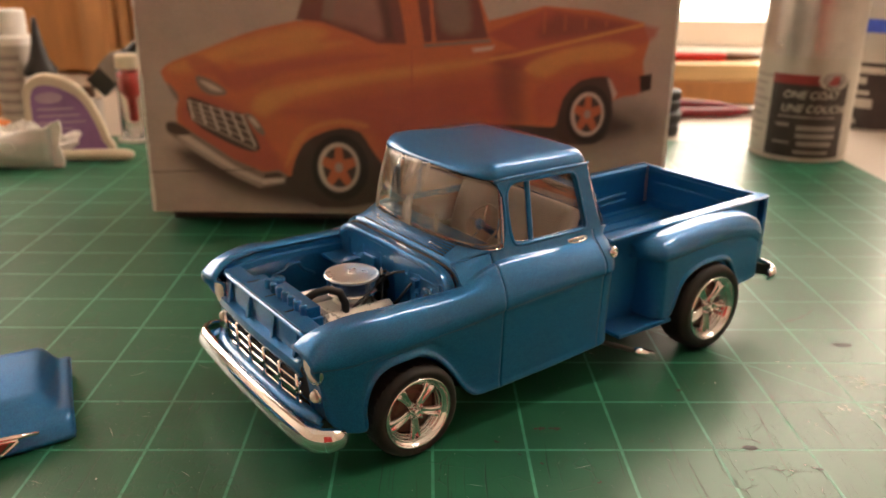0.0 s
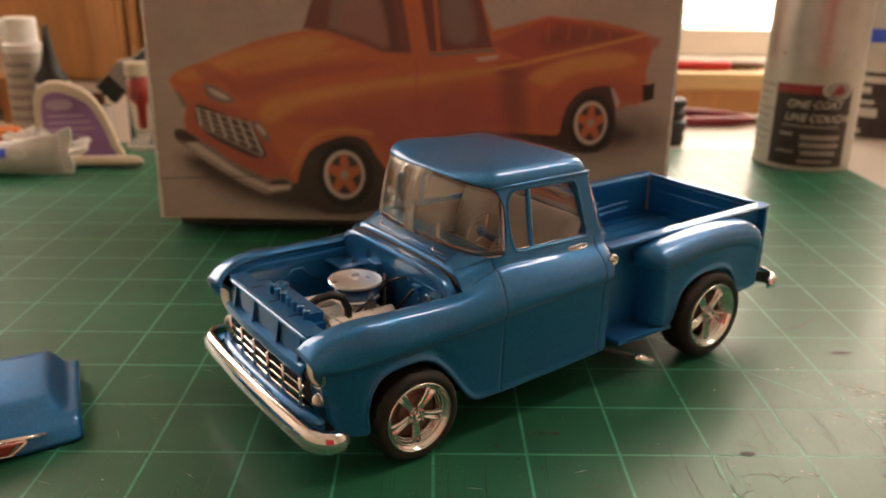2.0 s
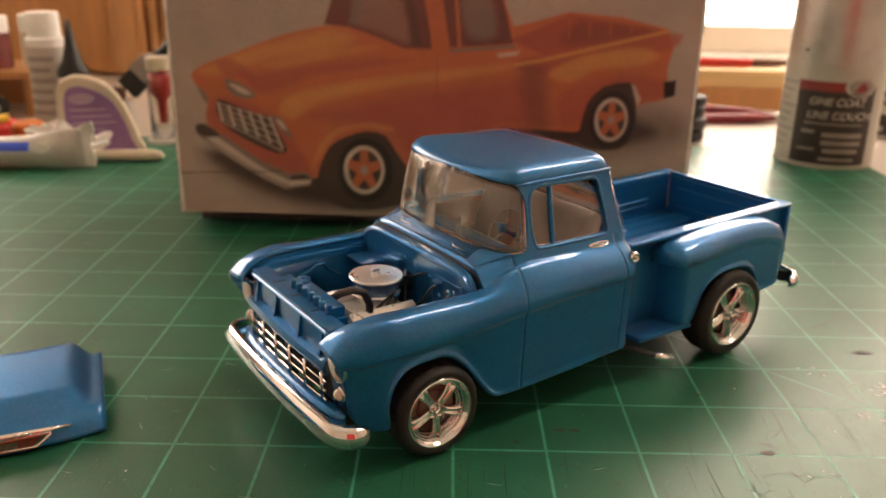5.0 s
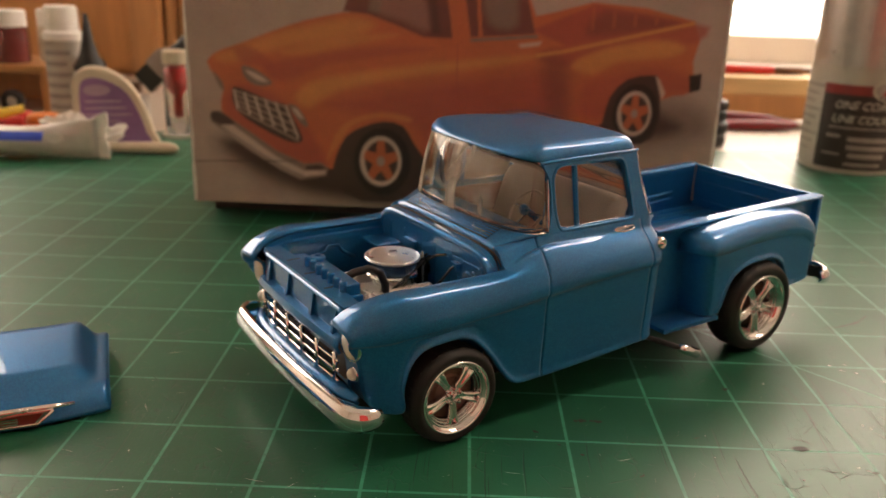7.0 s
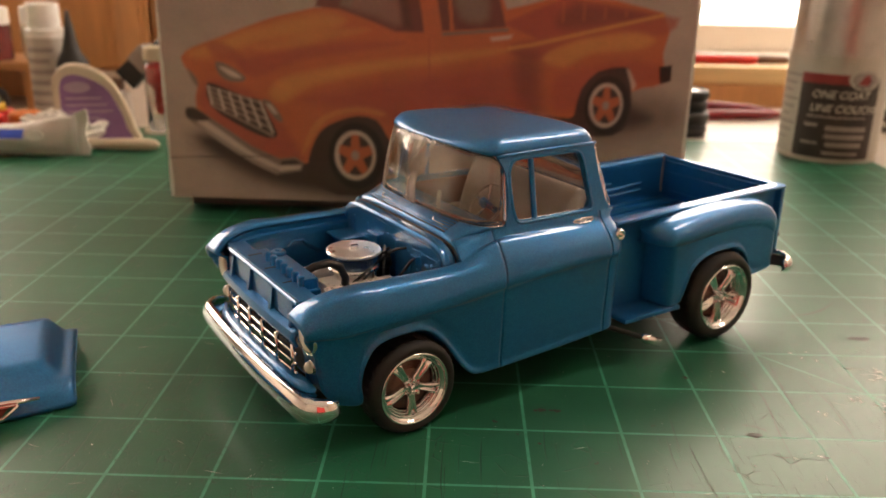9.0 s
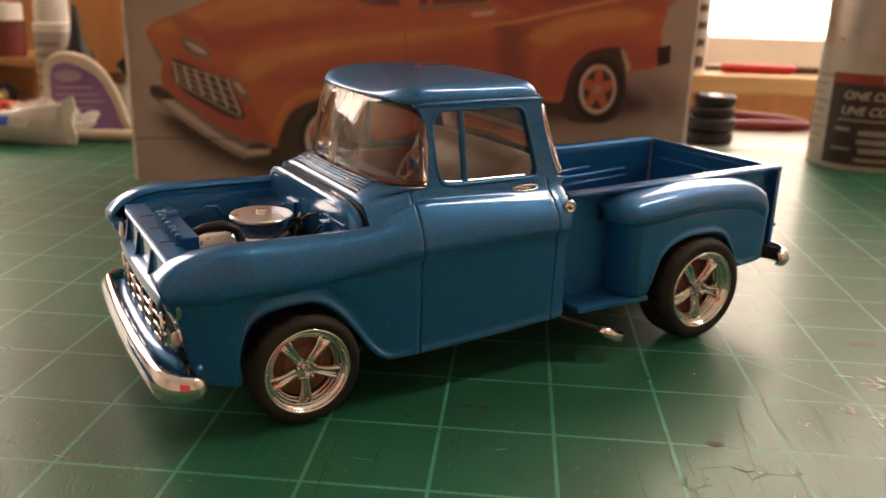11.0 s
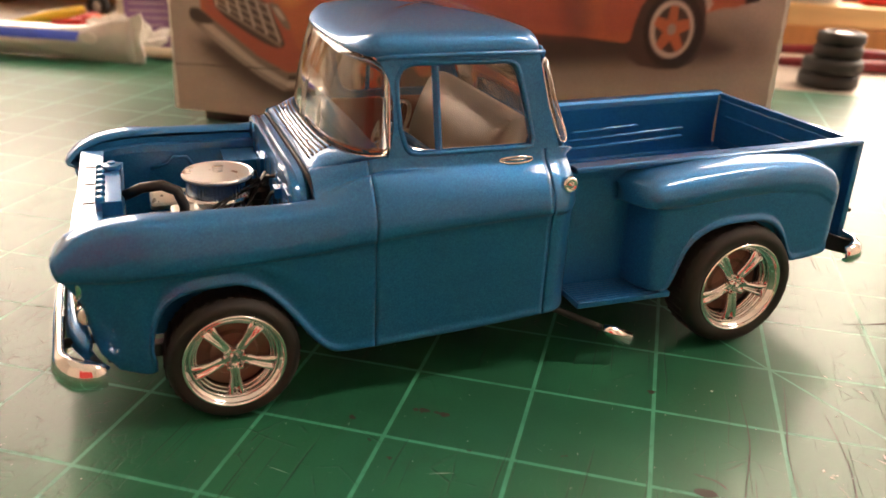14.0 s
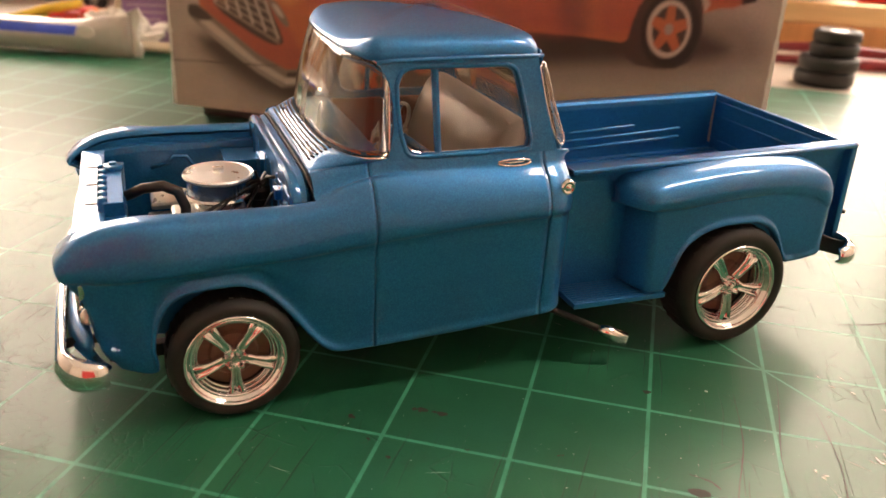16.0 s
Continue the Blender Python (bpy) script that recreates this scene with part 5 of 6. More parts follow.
# body
printed([(-109.6, 73), (-103.5, 77.9), (-93.4, 81.5), (-79, 87.2), (-64.9, 92.1), (-48.2, 96), (-44, 98), (-36, 120), (22, 126), (30, 118), (36, 97), (60, 103.5), (103.5, 97), (105, 80), (106, 67.4), (98, 65), (93, 63), (80, 58), (66, 50.5), (31.5, 51.5), (10, 37), (-11, 31), (-30, 30), (-53.4, 26), (-66, 27), (-78, 30.5), (-92, 41), (-104, 50), (-103, 60), (-106, 66)], 3, INK_ORANGE, 2, 1.0)
printed([(-56, 56), (-20, 64), (10, 69), (46, 74), (47, 53), (31, 52), (10, 40), (-9, 34), (-14, 46), (-34, 52)], 4, INK_RED, 3, 9, 0.85)
printed([(-101, 60), (-92, 64), (-76, 57), (-64, 44), (-56, 28), (-66, 28), (-78, 31), (-101, 48)], 4, INK_RED, 3, 5, 0.8)
printed([(-106, 75), (-96, 79.5), (-80, 85.5), (-62, 90.5), (-44, 94), (-34, 91), (-44, 86), (-66, 82), (-84, 77), (-98, 73)], 5, INK_YELLOW, 3, 6, 0.8)
printed([(-97, 79), (-90, 80), (-82, 75), (-80, 69), (-86, 72), (-94, 73)], 5.2, INK_RED, 3, 4, 0.7)
printed([(-84, 72), (-66, 76.5), (-40, 81), (-8, 82), (-30, 77.5), (-56, 73), (-76, 65)], 5.5, INK_RED, 3, 4, 0.75)
printed([(-76, 78), (-60, 83), (-40, 87), (-24, 87), (-44, 82), (-66, 77.5)], 5.6, INK_YELLOW, 3, 4, 0.6)
printed([(-70, 58), (-64, 65), (-46, 69.5), (-22, 73.5), (24, 79.5), (38, 80), (20, 75.5), (-20, 69), (-50, 62), (-64, 54)], 5, INK_YELLOW, 3, 5, 0.85)
printed([(-56, 30), (-52, 42), (-44, 49.5), (-30, 53), (-18, 51), (-19, 49), (-31, 50.5), (-44, 46.5), (-51, 37)], 5.5, INK_YELLOW, 3, 2.5, 0.6)
printed([(40, 79), (48, 80), (52, 74), (54, 54), (47, 52), (42, 62)], 5, INK_GLASS, 3, 9, 0.6)
# load bed: far side, floor in shade, rail and rear wing
printed([(38, 82), (104, 96), (105, 88), (74, 86), (57, 80), (50, 76)], 4, INK_RED, 3, 3, 0.8)
printed([(34, 91), (61, 102.6), (102, 96.2), (50, 85)], 5, INK_RED, 1, 2)
printed([(58, 90), (66, 100), (98, 95.5), (76, 91)], 5.5, INK_GLASS, 3, 6, 0.6)
for k in range(4):
    printed([(60 + 9 * k, 92 + 1.0 * k), (61 + 9 * k, 92 + 1.0 * k), (61 + 9 * k, 101 - 1.2 * k), (60 + 9 * k, 101.2 - 1.2 * k)], 5.8, INK_ORANGE, 1, 1.2, 0.6)
printed([(53, 76), (58, 80.8), (74, 86.3), (93, 88.6), (101, 85), (92, 81), (74, 79), (62, 73)], 6, INK_YELLOW, 3, 4, 0.85)
printed([(58, 68), (70, 73), (90, 77), (104, 74), (105, 67), (94, 65), (80, 60), (60, 53)], 5.6, INK_RED, 3, 6, 0.7)
printed([(37, 81.2), (48, 83.2), (104, 97), (104, 95.4), (48, 81.4), (37, 79.6)], 8, INK_YELLOW, 1, 1.2, 0.9)
# windscreen and side window
printed([(-48, 96.5), (-40, 120), (-6, 121), (0.6, 86.5), (-12.5, 86.6), (-23.5, 91), (-37, 95.6)], 7, INK_GLASS, 1, 1.5)
printed([(-34, 98), (-28, 113), (-16, 113), (-10, 90), (-22, 93)], 7.5, (0.36, 0.20, 0.17), 3, 5, 0.8)
printed([(-37, 97), (-33, 120), (-28, 120), (-32, 96)], 7.8, INK_DARKGREY, 1, 2.5, 0.7)
printed([(-9, 88), (-14, 118), (-10, 118), (-5, 88)], 7.8, INK_SHADOW, 1, 2.5, 0.5)
printed([(6, 99), (8, 87.3), (36, 89.5), (28, 119), (3, 119)], 7, INK_GLASS, 1, 1)
printed([(16, 93), (28, 93), (25, 110), (13, 110)], 7.5, INK_DARKGREY, 3, 5, 0.8)
printed([(11.5, 87.6), (13.2, 87.8), (10.2, 119), (8.8, 119)], 8, INK_ORANGE, 1, 0.6)
printed([(0, 86), (2, 86), (-0.5, 119), (-3, 119)], 8, INK_ORANGE, 1)
printed([(8, 86.6), (37, 89.2), (37, 87.8), (8, 85.2)], 8, INK_DARKGREY, 1)
printed([(29, 85), (39, 86.4), (38, 84.6), (30, 83.4)], 8.2, INK_GREY, 1, 1.4, 0.8)
# grille with its bars, lamps and badge
printed([(-98.8, 61), (-94.9, 61.6), (-80.9, 56.2), (-74.2, 54.8), (-70.8, 48), (-67, 39.3), (-70.2, 37.4), (-76.1, 38.8), (-87.4, 44.4), (-97.4, 51.6)], 6, INK_SHADOW, 2, 1.0)
for k in range(5):
    f = k / 4
    a, b = (-98.3 + 1.4 * f, 60.4 - 8.4 * f), (-74.4 + 5.4 * f, 53.8 - 15.4 * f)
    printed([(a[0], a[1] + 0.5), (b[0], b[1] + 0.5), (b[0], b[1] - 0.5), (a[0], a[1] - 0.5)], 7, INK_BUMPER, 1, 1.0, 0.85)
for k in range(6):
    f = k / 5
    x, z = -98 + 23.4 * f, 60.8 - 6.4 * f
    printed([(x - 0.6, z), (x + 0.6, z), (x + 2.0 + 4.0 * f, z - 8.6 - 6.0 * f), (x + 0.8 + 4.0 * f, z - 8.6 - 6.0 * f)], 7.2, INK_GREY, 1, 0.9, 0.85)
printed([(-93.8, 71.6), (-87.9, 70.2), (-80.8, 65.2), (-82.4, 63), (-88.4, 63.2), (-92.8, 66.4)], 7, INK_DARKGREY, 3)
printed([(-92.4, 69.6), (-87, 68), (-82.4, 64.8), (-87.6, 65.6)], 7.4, INK_GREY, 3, 1.2)
printed([(-73.6, 55), (-69.6, 54.3), (-65.2, 48.2), (-64.8, 45), (-67.8, 46.4), (-72, 52)], 7.3, INK_DARKGREY, 2)
printed([(-71.6, 53.4), (-69.2, 52.8), (-66.6, 48.6), (-69.0, 49.6)], 7.5, INK_GREY, 2, 1.2)
printed([(-107, 68.6), (-103, 64), (-102.6, 60), (-105, 62.8)], 7.3, INK_DARKGREY, 2, 1.4)
# bumper
printed([(-109, 50.6), (-105, 51), (-91.9, 42.2), (-79.4, 33.6), (-66.5, 27.9), (-59.2, 28.8), (-55.4, 26.4), (-56.5, 22.4), (-68.3, 20.2), (-78.4, 24.8), (-92.5, 33.5), (-103.6, 41.4), (-109, 45.8)], 7, INK_DARKGREY, 1, 0.9)
printed([(-104, 47.5), (-92, 39.4), (-79, 30.4), (-67.5, 25), (-67.6, 22.4), (-79, 27.4), (-92.5, 36), (-104, 44)], 7.5, INK_GREY, 2, 1.4, 0.85)
printed([(-104, 43.4), (-92, 35.2), (-79, 26.6), (-68.5, 21.6), (-68.8, 20.8), (-79, 25.4), (-92.6, 34), (-104, 42)], 7.7, INK_BUMPER, 2, 0.8, 0.8)
printed([(-66, 26.8), (-59.4, 27.6), (-56.6, 25.8), (-66, 24.9)], 8, INK_SHADOW, 1, 0.8)
printed([(-67, 24.4), (-56.6, 25), (-57.2, 23.2), (-67, 21.8)], 8.2, INK_GREY, 1, 0.8)
printed([(-109, 50), (-105, 50.4), (-98, 45.6), (-104, 44.6), (-109, 46.6)], 8, INK_SHADOW, 2, 1.4)
# wheel openings and wheels
printed([(-53.5, 20), (-53.5, 25), (-51.7, 32.4), (-47.1, 41.3), (-39.8, 45.9), (-29.7, 48.9), (-21.1, 47), (-16.8, 40.5), (-11.1, 32.5), (-4, 26), (-14, 14), (-40, 11)], 6, INK_SHADOW, 2, 1.2)
printed([(66.5, 48), (68.1, 52), (70.5, 63.4), (77.6, 71.5), (88, 73.6), (91.4, 72), (92.6, 64), (93, 50), (86, 43), (72, 43)], 7, INK_SHADOW, 2, 1.2)
printed([(89.6, 73.4), (91.4, 72), (94.6, 66), (93.2, 63), (91.4, 68)], 7.4, INK_GREY, 1, 1.0, 0.8)
for x, z, rx, rz in ((-31.2, 30.4, 9.6, 11.7), (81.9, 56.5, 7.5, 10.0)):
    printed(disc(x + 0.6, z - 0.3, rx * 1.36, rz * 1.34), 8, INK_BLACK, 1, 1.4)
    printed(disc(x, z, rx, rz), 9, INK_GREY, 1, 1.2)
    printed(disc(x + 0.3, z, rx * 0.80, rz * 0.82), 10, INK_SHADOW, 1, 1.0)
    for k in range(5):
        a = 2 * math.pi * k / 5 + 0.3
        c, q = math.cos(a), math.sin(a)
        printed([(x + rx * (0.05 * c - 0.26 * q), z + rz * (0.05 * q + 0.26 * c)), (x + rx * (0.05 * c + 0.26 * q), z + rz * (0.05 * q - 0.26 * c)), (x + rx * (0.82 * c + 0.17 * q), z + rz * (0.82 * q - 0.17 * c)), (x + rx * (0.82 * c - 0.17 * q), z + rz * (0.82 * q + 0.17 * c))], 11, INK_ORANGE, 1, 0.9)
    printed(disc(x, z, rx * 0.2, rz * 0.2), 12, INK_BUMPER, 1, 0.9)
printed([(104, 74), (109.4, 75.0), (109.6, 68), (105, 66.6)], 6, INK_BLACK, 1)
printed([(2.0, 84), (2.7, 84), (3.4, 40), (2.7, 40)], 8, INK_RED, 1, 0.8, 0.7)
printed([(-118, 27.4), (-70, 29.2), (-70, 28.8), (-118, 27.0)], 12, INK_SHADOW, 1)
nx, nz = 338, 204
gx, gz = np.meshgrid(np.linspace(-118.2, 118.2, nx), np.linspace(8.3, 150, nz))
ink_colors = lay_inks(gx.ravel(), gz.ravel())
me = bpy.data.meshes.new("printed_picture")
idx = np.arange(nx * nz).reshape(nz, nx)
quads = np.stack([idx[:-1, :-1], idx[:-1, 1:], idx[1:, 1:], idx[1:, :-1]], -1).reshape(-1, 4)
me.from_pydata((np.stack([gx.ravel(), np.full(nx * nz, -0.12), gz.ravel()], -1) * MM).tolist(), [], quads.tolist())
attr = me.color_attributes.new("ink", "FLOAT_COLOR", "POINT")
attr.data.foreach_set("color", np.concatenate([ink_colors, np.ones((nx * nz, 1))], 1).ravel())
me.materials.append(M_PRINT)
picture = new("printed_picture", me)
picture.parent = lid
random.seed(5)
for x in (-118.5, 118.5):
    bm = bmesh.new()
    z = 8.5
    while z < 238:
        h = random.uniform(1.5, 5)
        d = random.uniform(0.7, 1.8)
        add_box(bm, x - d / 2, x + d / 2, -0.45, 0.5, z, z + h)
        z += h - 0.2
    ob = part("worn_edge", bm, M_PAPER, lid, "torn white paper edge")
    ob["kind"] = "stuff"


# ---- spray cans ----
def wrap_text(words, size, radius, z, turn, mat, parent):
    """Raised lettering bent round a can."""
    cu = bpy.data.curves.new("lettering", "FONT")
    cu.body, cu.size, cu.align_x, cu.shear, cu.offset = words, size, "CENTER", 0.25, 0.12
    tmp = bpy.data.objects.new("lettering", cu)
    me = bpy.data.meshes.new_from_object(tmp)
    for v in me.vertices:
        a = turn + v.co.x / radius
        v.co = Vector((radius * math.sin(a), -radius * math.cos(a), z + v.co.y)) * MM
    me.materials.clear()
    me.materials.append(mat)
    bpy.data.objects.remove(tmp)
    ob = new("lettering", me)
    ob.parent = parent
    return ob


def patch(radius, a0, a1, z0, z1, n=12):
    """A thin panel on a can between two angles."""
    bm = bmesh.new()
    rows = []
    for i in range(n + 1):
        a = a0 + (a1 - a0) * i / n
        rows.append([(radius * math.sin(a), -radius * math.cos(a), z) for z in (z0, z1)])
    vs = [[bm.verts.new(p) for p in row] for row in rows]
    for a, b in zip(vs, vs[1:]):
        bm.faces.new((a[0], b[0], b[1], a[1]))
    return bm


def oval_patch(radius, a, z, ra, rz, n=24):
    bm = bmesh.new()
    vs = []
    for k in range(n):
        b = a + ra / radius * math.cos(2 * math.pi * k / n)
        vs.append(bm.verts.new((radius * math.sin(b), -radius * math.cos(b), z + rz * math.sin(2 * math.pi * k / n))))
    bm.faces.new(vs)
    return bm


def spray_can(x, y, z, turn, label, r=31.0, split=66.0, top=M_TIN):
    can = tagged(thing("spray_can", x, y, z, turn), label, "spray can", "spray paint cans")
    part("body", lathe([(r - 1.5, 0), (r - 0.4, 0.4), (r - 0.2, 1.6), (r - 1.2, 2.6), (r - 0.6, 4), (r - 0.6, split)], 56, caps=True), M_CANWHITE, can, smooth=False)
    part("upper_body", lathe([(r - 0.9, split - 0.2), (r - 0.9, split + 60), (r - 3, split + 66), (r - 9, split + 76)], 56), top, can)
    part("cap", lathe([(r - 8, split + 72), (r - 8, split + 108), (r - 10, split + 112), (r - 14, split + 112.5)], 40), M_CANWHITE, can)
    return can


can = spray_can(247, 357, 0, -28, "white and dull silver spray paint can with a dark brown label")
part("label_panel", patch(30.65, -0.62, 0.98, 3.0, 53), M_LABEL, can, "dark brown label panel")
part("label_band", patch(30.75, -0.62, 0.72, 49.0, 55.0), M_LABELRED, can)
part("emblem", oval_patch(30.95, 0.62, 52.5, 10.0, 6.5), M_CANWHITE, can)
part("emblem_line", oval_patch(31.05, 0.62, 52.5, 8.0, 4.6), M_BARGREY, can)
wrap_text("ONE COAT", 6.6, 30.9, 40.5, 0.20, M_CANWHITE, can)
wrap_text("UNE COUCHE", 6.6, 30.9, 32.0, 0.32, M_CANWHITE, can)
for a0, a1, z0, z1 in ((-0.4, 0.75, 28.4, 29.4), (-0.42, -0.15, 22.5, 24.5), (0.0, 0.8, 20.5, 23.5), (0.0, 0.8, 15.5, 18.5), (-0.45, -0.1, 11.5, 13), (0.05, 0.75, 10.5, 13.5), (0.0, 0.7, 5.5, 7.5)):
    part("print_line", patch(30.85, a0, a1, z0, z1), M_BARGREY, can)
for k in range(9):
    part("small_print", patch(30.7, -1.35, -0.85 + 0.1 * (k % 3), 12 + 5 * k, 13.4 + 5 * k), M_BARGREY, can)
can = spray_can(352, 470, -3, -20, "white spray paint can with a blue band and dark print", r=32, split=92)
part("blue_band", patch(31.7, -1.5, 1.5, 74, 84), M_LABELBLUE, can)
part("label_panel", patch(31.7, -1.5, 1.5, 2, 52), M_LABEL, can)
for a0, a1, z0, z1 in ((-1.15, -0.75, 44, 49), (-0.68, 0.1, 44, 49), (-1.2, -0.3, 36, 41), (-1.1, -0.2, 28, 31), (-1.2, -0.1, 18, 25), (-1.0, -0.4, 5, 9)):
    part("print_line", patch(31.8, a0, a1, z0, z1), M_CANWHITE, can)
can = spray_can(174, 596, 32, -14, "white spray paint can with a dark label beside the window", r=25, split=110)
part("label_panel", patch(24.7, -0.5, 1.2, 4, 88), M_LABEL, can)
part("label_band", patch(24.8, 0.1, 1.1, 66, 74), M_LABELRED, can)
for k in range(4):
    part("print_line", patch(24.9, 0.25, 1.1, 14 + 14 * k, 22 + 14 * k), M_CANWHITE, can)

# ---- stack of black tyres, pliers, board and pen by the window ----
for k, (r, h, dx) in enumerate(((17.5, 9.2, 0), (17.5, 8.8, 1.0), (14.2, 8, 2.5), (14.0, 7.4, 3.0))):
    z0 = -3 + sum((9.2, 8.8, 8, 7.4)[:k])
    ring = tagged(thing("rubber_ring", 170.5 + dx, 430, z0), "black ribbed rubber ring in a stack on the desk", "ring", "stacked rubber rings")
    part("rim_band", lathe([(r * 0.55, 0.3), (r * 0.8, 0), (r * 0.95, 0.6), (r, h * 0.25), (r, h * 0.75), (r * 0.95, h - 0.6), (r * 0.8, h), (r * 0.55, h - 0.3), (r * 0.5, h * 0.5), (r * 0.55, 0.3)], 36, caps=False), M_RUBBER, ring, smooth=True)
    part("hub", lathe([(r * 0.54, 1.2), (r * 0.54, h - 1.0), (r * 0.3, h - 0.6)], 28), M_TIN if k == 3 else M_BLACK, ring)
pliers = tagged(thing("pliers", 205, 500, -3, 3), "small pliers with dark red grips lying on the desk", "pliers")
part("grip", tube([(-58, -9, 4), (-20, -10, 4.4), (40, -6, 4.4), (62, -1, 4.2)], [2.8, 4.0, 4.0, 2.6], 12), M_DARKRED, pliers, smooth=True)
part("grip", tube([(-56, 14, 9), (-20, 14, 10), (40, 8, 7), (62, 2, 4.6)], [2.8, 4.0, 4.0, 2.6], 12), M_DARKRED, pliers, smooth=True)
part("jaw", tube([(60, 0.5, 4), (68, 0.5, 4.2), (76, 0.5, 4), (92, 0.5, 3.5)], [3.0, 4.0, 3.4, 1.0], 12), M_TIN, pliers, smooth=True)
board = tagged(thing("wooden_board", 280, 560, -3), "thick orange pine board lying before the window", "board")
part("plank", box(-330, 190, 0, 70, 0, 20), M_WOOD, board, bevel=1.2)
# the board's lit top, put into colour as a paler plank
part("lit_top_plank", box(-330, 190, 2, 70, 20.2, 35), M_PINE, board, "upper plank painted paler yellow as the board's lit top", bevel=1.2)
pen = tagged(thing("marker_pen", 210, 585, 32, 1), "red marker pen lying on the pine board", "pen")
part("barrel", tube([(0, 0, 4.2), (3, 0, 4.2), (58, 0, 4.2), (62, 0, 4.2)], [3.2, 4.2, 4.2, 3.4], 14), M_RED, pen, smooth=True)
part("cap", tube([(62, 0, 4.2), (64, 0, 4.2), (88, 0, 4.2), (90, 0, 4.2)], [3.4, 3.9, 3.5, 2.4], 14), M_BROWN, pen, smooth=True)
strip = tagged(thing("wood_strip", 200, 600, 32), "dark brown wooden strip on the pine board", "strip")
part("strip", box(-60, 150, 0, 10, 0, 5), M_BROWN, strip, bevel=0.5)

# ---- wooden cabinet behind the bottles ----
cab = tagged(thing("wooden_cabinet", -470, 700, -3), "orange varnished wooden cabinet with framed doors", "cabinet")
part("carcass", box(-420, 320, 12, 75, 0, 210), M_WOOD, cab, bevel=1.5)
for x0, x1 in ((-418, -60), (-56, 140), (186, 318)):
    door = part("door_panel", box(x0, x1, 4, 12, 4, 206), M_WOOD, cab, bevel=1.0)
    part("door_stile", box(x0, x0 + 26, -2, 4, 4, 206), M_WOODLIGHT, door, bevel=1.5)
    part("door_stile", box(x1 - 26, x1, -2, 4, 4, 206), M_WOODLIGHT, door, bevel=1.5)
for x in (143, 157, 171):
    part("moulding", lathe([(5.5, 4), (5.5, 206)], 16, "z", (x, 6, 0)), M_WOODLIGHT, cab)

# ---- bottles and tools by the kit box ----
bottle = tagged(thing("plastic_bottle", -310, 452, -3), "white plastic bottle with a screw cap and grey print", "bottle")
part("body", lathe([(12.6, 0), (14.0, 1.5), (14.0, 60), (13.2, 64), (10, 67)], 36), M_CANWHITE, bottle)
part("cap", lathe([(14.3, 58.5), (14.5, 64), (12.0, 65.5), (11.8, 82), (11.0, 83.5)], 36), M_PAPER, bottle)
for k in range(6):
    part("print_line", patch(14.15, -0.9, 0.5 + 0.2 * (k % 2), 8 + 8 * k, 11.5 + 8 * k), M_BARGREY, bottle)
glue = tagged(thing("glue_bottle", -286, 440, -3), "glue bottle with a tall black cone nozzle", "bottle")
part("body", lathe([(11, 0), (12, 2), (12, 36), (10.5, 40)], 28), M_CANWHITE, glue)
part("nozzle", lathe([(12.0, 38), (11.6, 42), (7.0, 49), (4.2, 60), (1.6, 79)], 28), M_BLACK, glue, "black cone nozzle", smooth=True)
purple = tagged(thing("purple_label_bottle", -228, 335, 0, 19), "cream plastic bottle with a large purple label", "bottle")
part("body", prism(blob([(-22, 0), (-22.5, 24), (-21.5, 42), (-17, 49), (-9, 51.5), (3, 48.5), (13, 40), (20, 26), (24, 12), (24.5, 0)], 5), (-8, 2)), M_CREAM, purple, bevel=2.0, segs=3)
part("label", prism(blob([(-17.5, 2), (-18, 25), (-17, 40), (-12, 45), (-3, 44), (9, 36.5), (16, 23), (19.5, 11), (20, 2)], 5), (-8.25, -8.0)), M_PURPLE, purple, "purple printed label")
part("emblem", prism(disc(-7.5, 37.5, 7.8, 3.4), (-8.45, -8.25)), M_LILAC, purple)
for k, (a, b) in enumerate(((-15, 6), (-15, 9), (-15, 12), (-15, 4))):
    part("print_line", prism([(a, 30 - 4.2 * k), (b, 30 - 4.2 * k), (b, 31.2 - 4.2 * k), (a, 31.2 - 4.2 * k)], (-8.4, -8.25)), M_LILAC, purple)
brush = tagged(thing("paint_brush", -231, 400, 32, 0, 0, 46), "wide paint brush with a grey ferrule and black handle", "brush")
part("bristles", prism([(-8.5, 0), (8.5, 0), (8, 14), (-8, 14)], (-4, 4)), M_BLACK, brush, bevel=1.0)
part("ferrule", prism([(-9, 13), (9, 13), (9, 26), (5, 32), (-5, 32), (-9, 26)], (-4.6, 4.6)), M_BARGREY, brush, bevel=1.0)
part("handle", tube([(0, 0, 30), (0, 0, 38), (0, 0, 60), (0, 0, 95)], [4.6, 3.6, 3.4, 4.2], 12), M_BLACK, brush, smooth=True)
tin = tagged(thing("tin", -240, 400, 0), "small dull tin that props the brush", "tin")
part("wedge", box(-3, 6, -4, 4, 24, 33), M_BROWN, tin, bevel=0.5)
part("body", lathe([(11, 0), (11.4, 0.6), (11.4, 24), (10.6, 25)], 28), M_TIN, tin)
vial = tagged(thing("red_vial", -200, 378, 0), "small clear bottle with bright red paint inside", "bottle")
g = part("glass_body", lathe([(1.0, 0), (8.2, 0), (9, 1), (9, 44), (7, 47), (7, 50), (6.5, 50), (6.5, 47), (8.5, 43.6), (8.5, 1.6), (1.0, 1.4)], 32, caps=False), M_GLASS, vial, smooth=True)
g.visible_shadow = False
part("red_paint", lathe([(3.0, 12), (3.2, 28), (8, 34), (8.2, 46)], 28), M_RED, vial, "bright red paint", smooth=True)
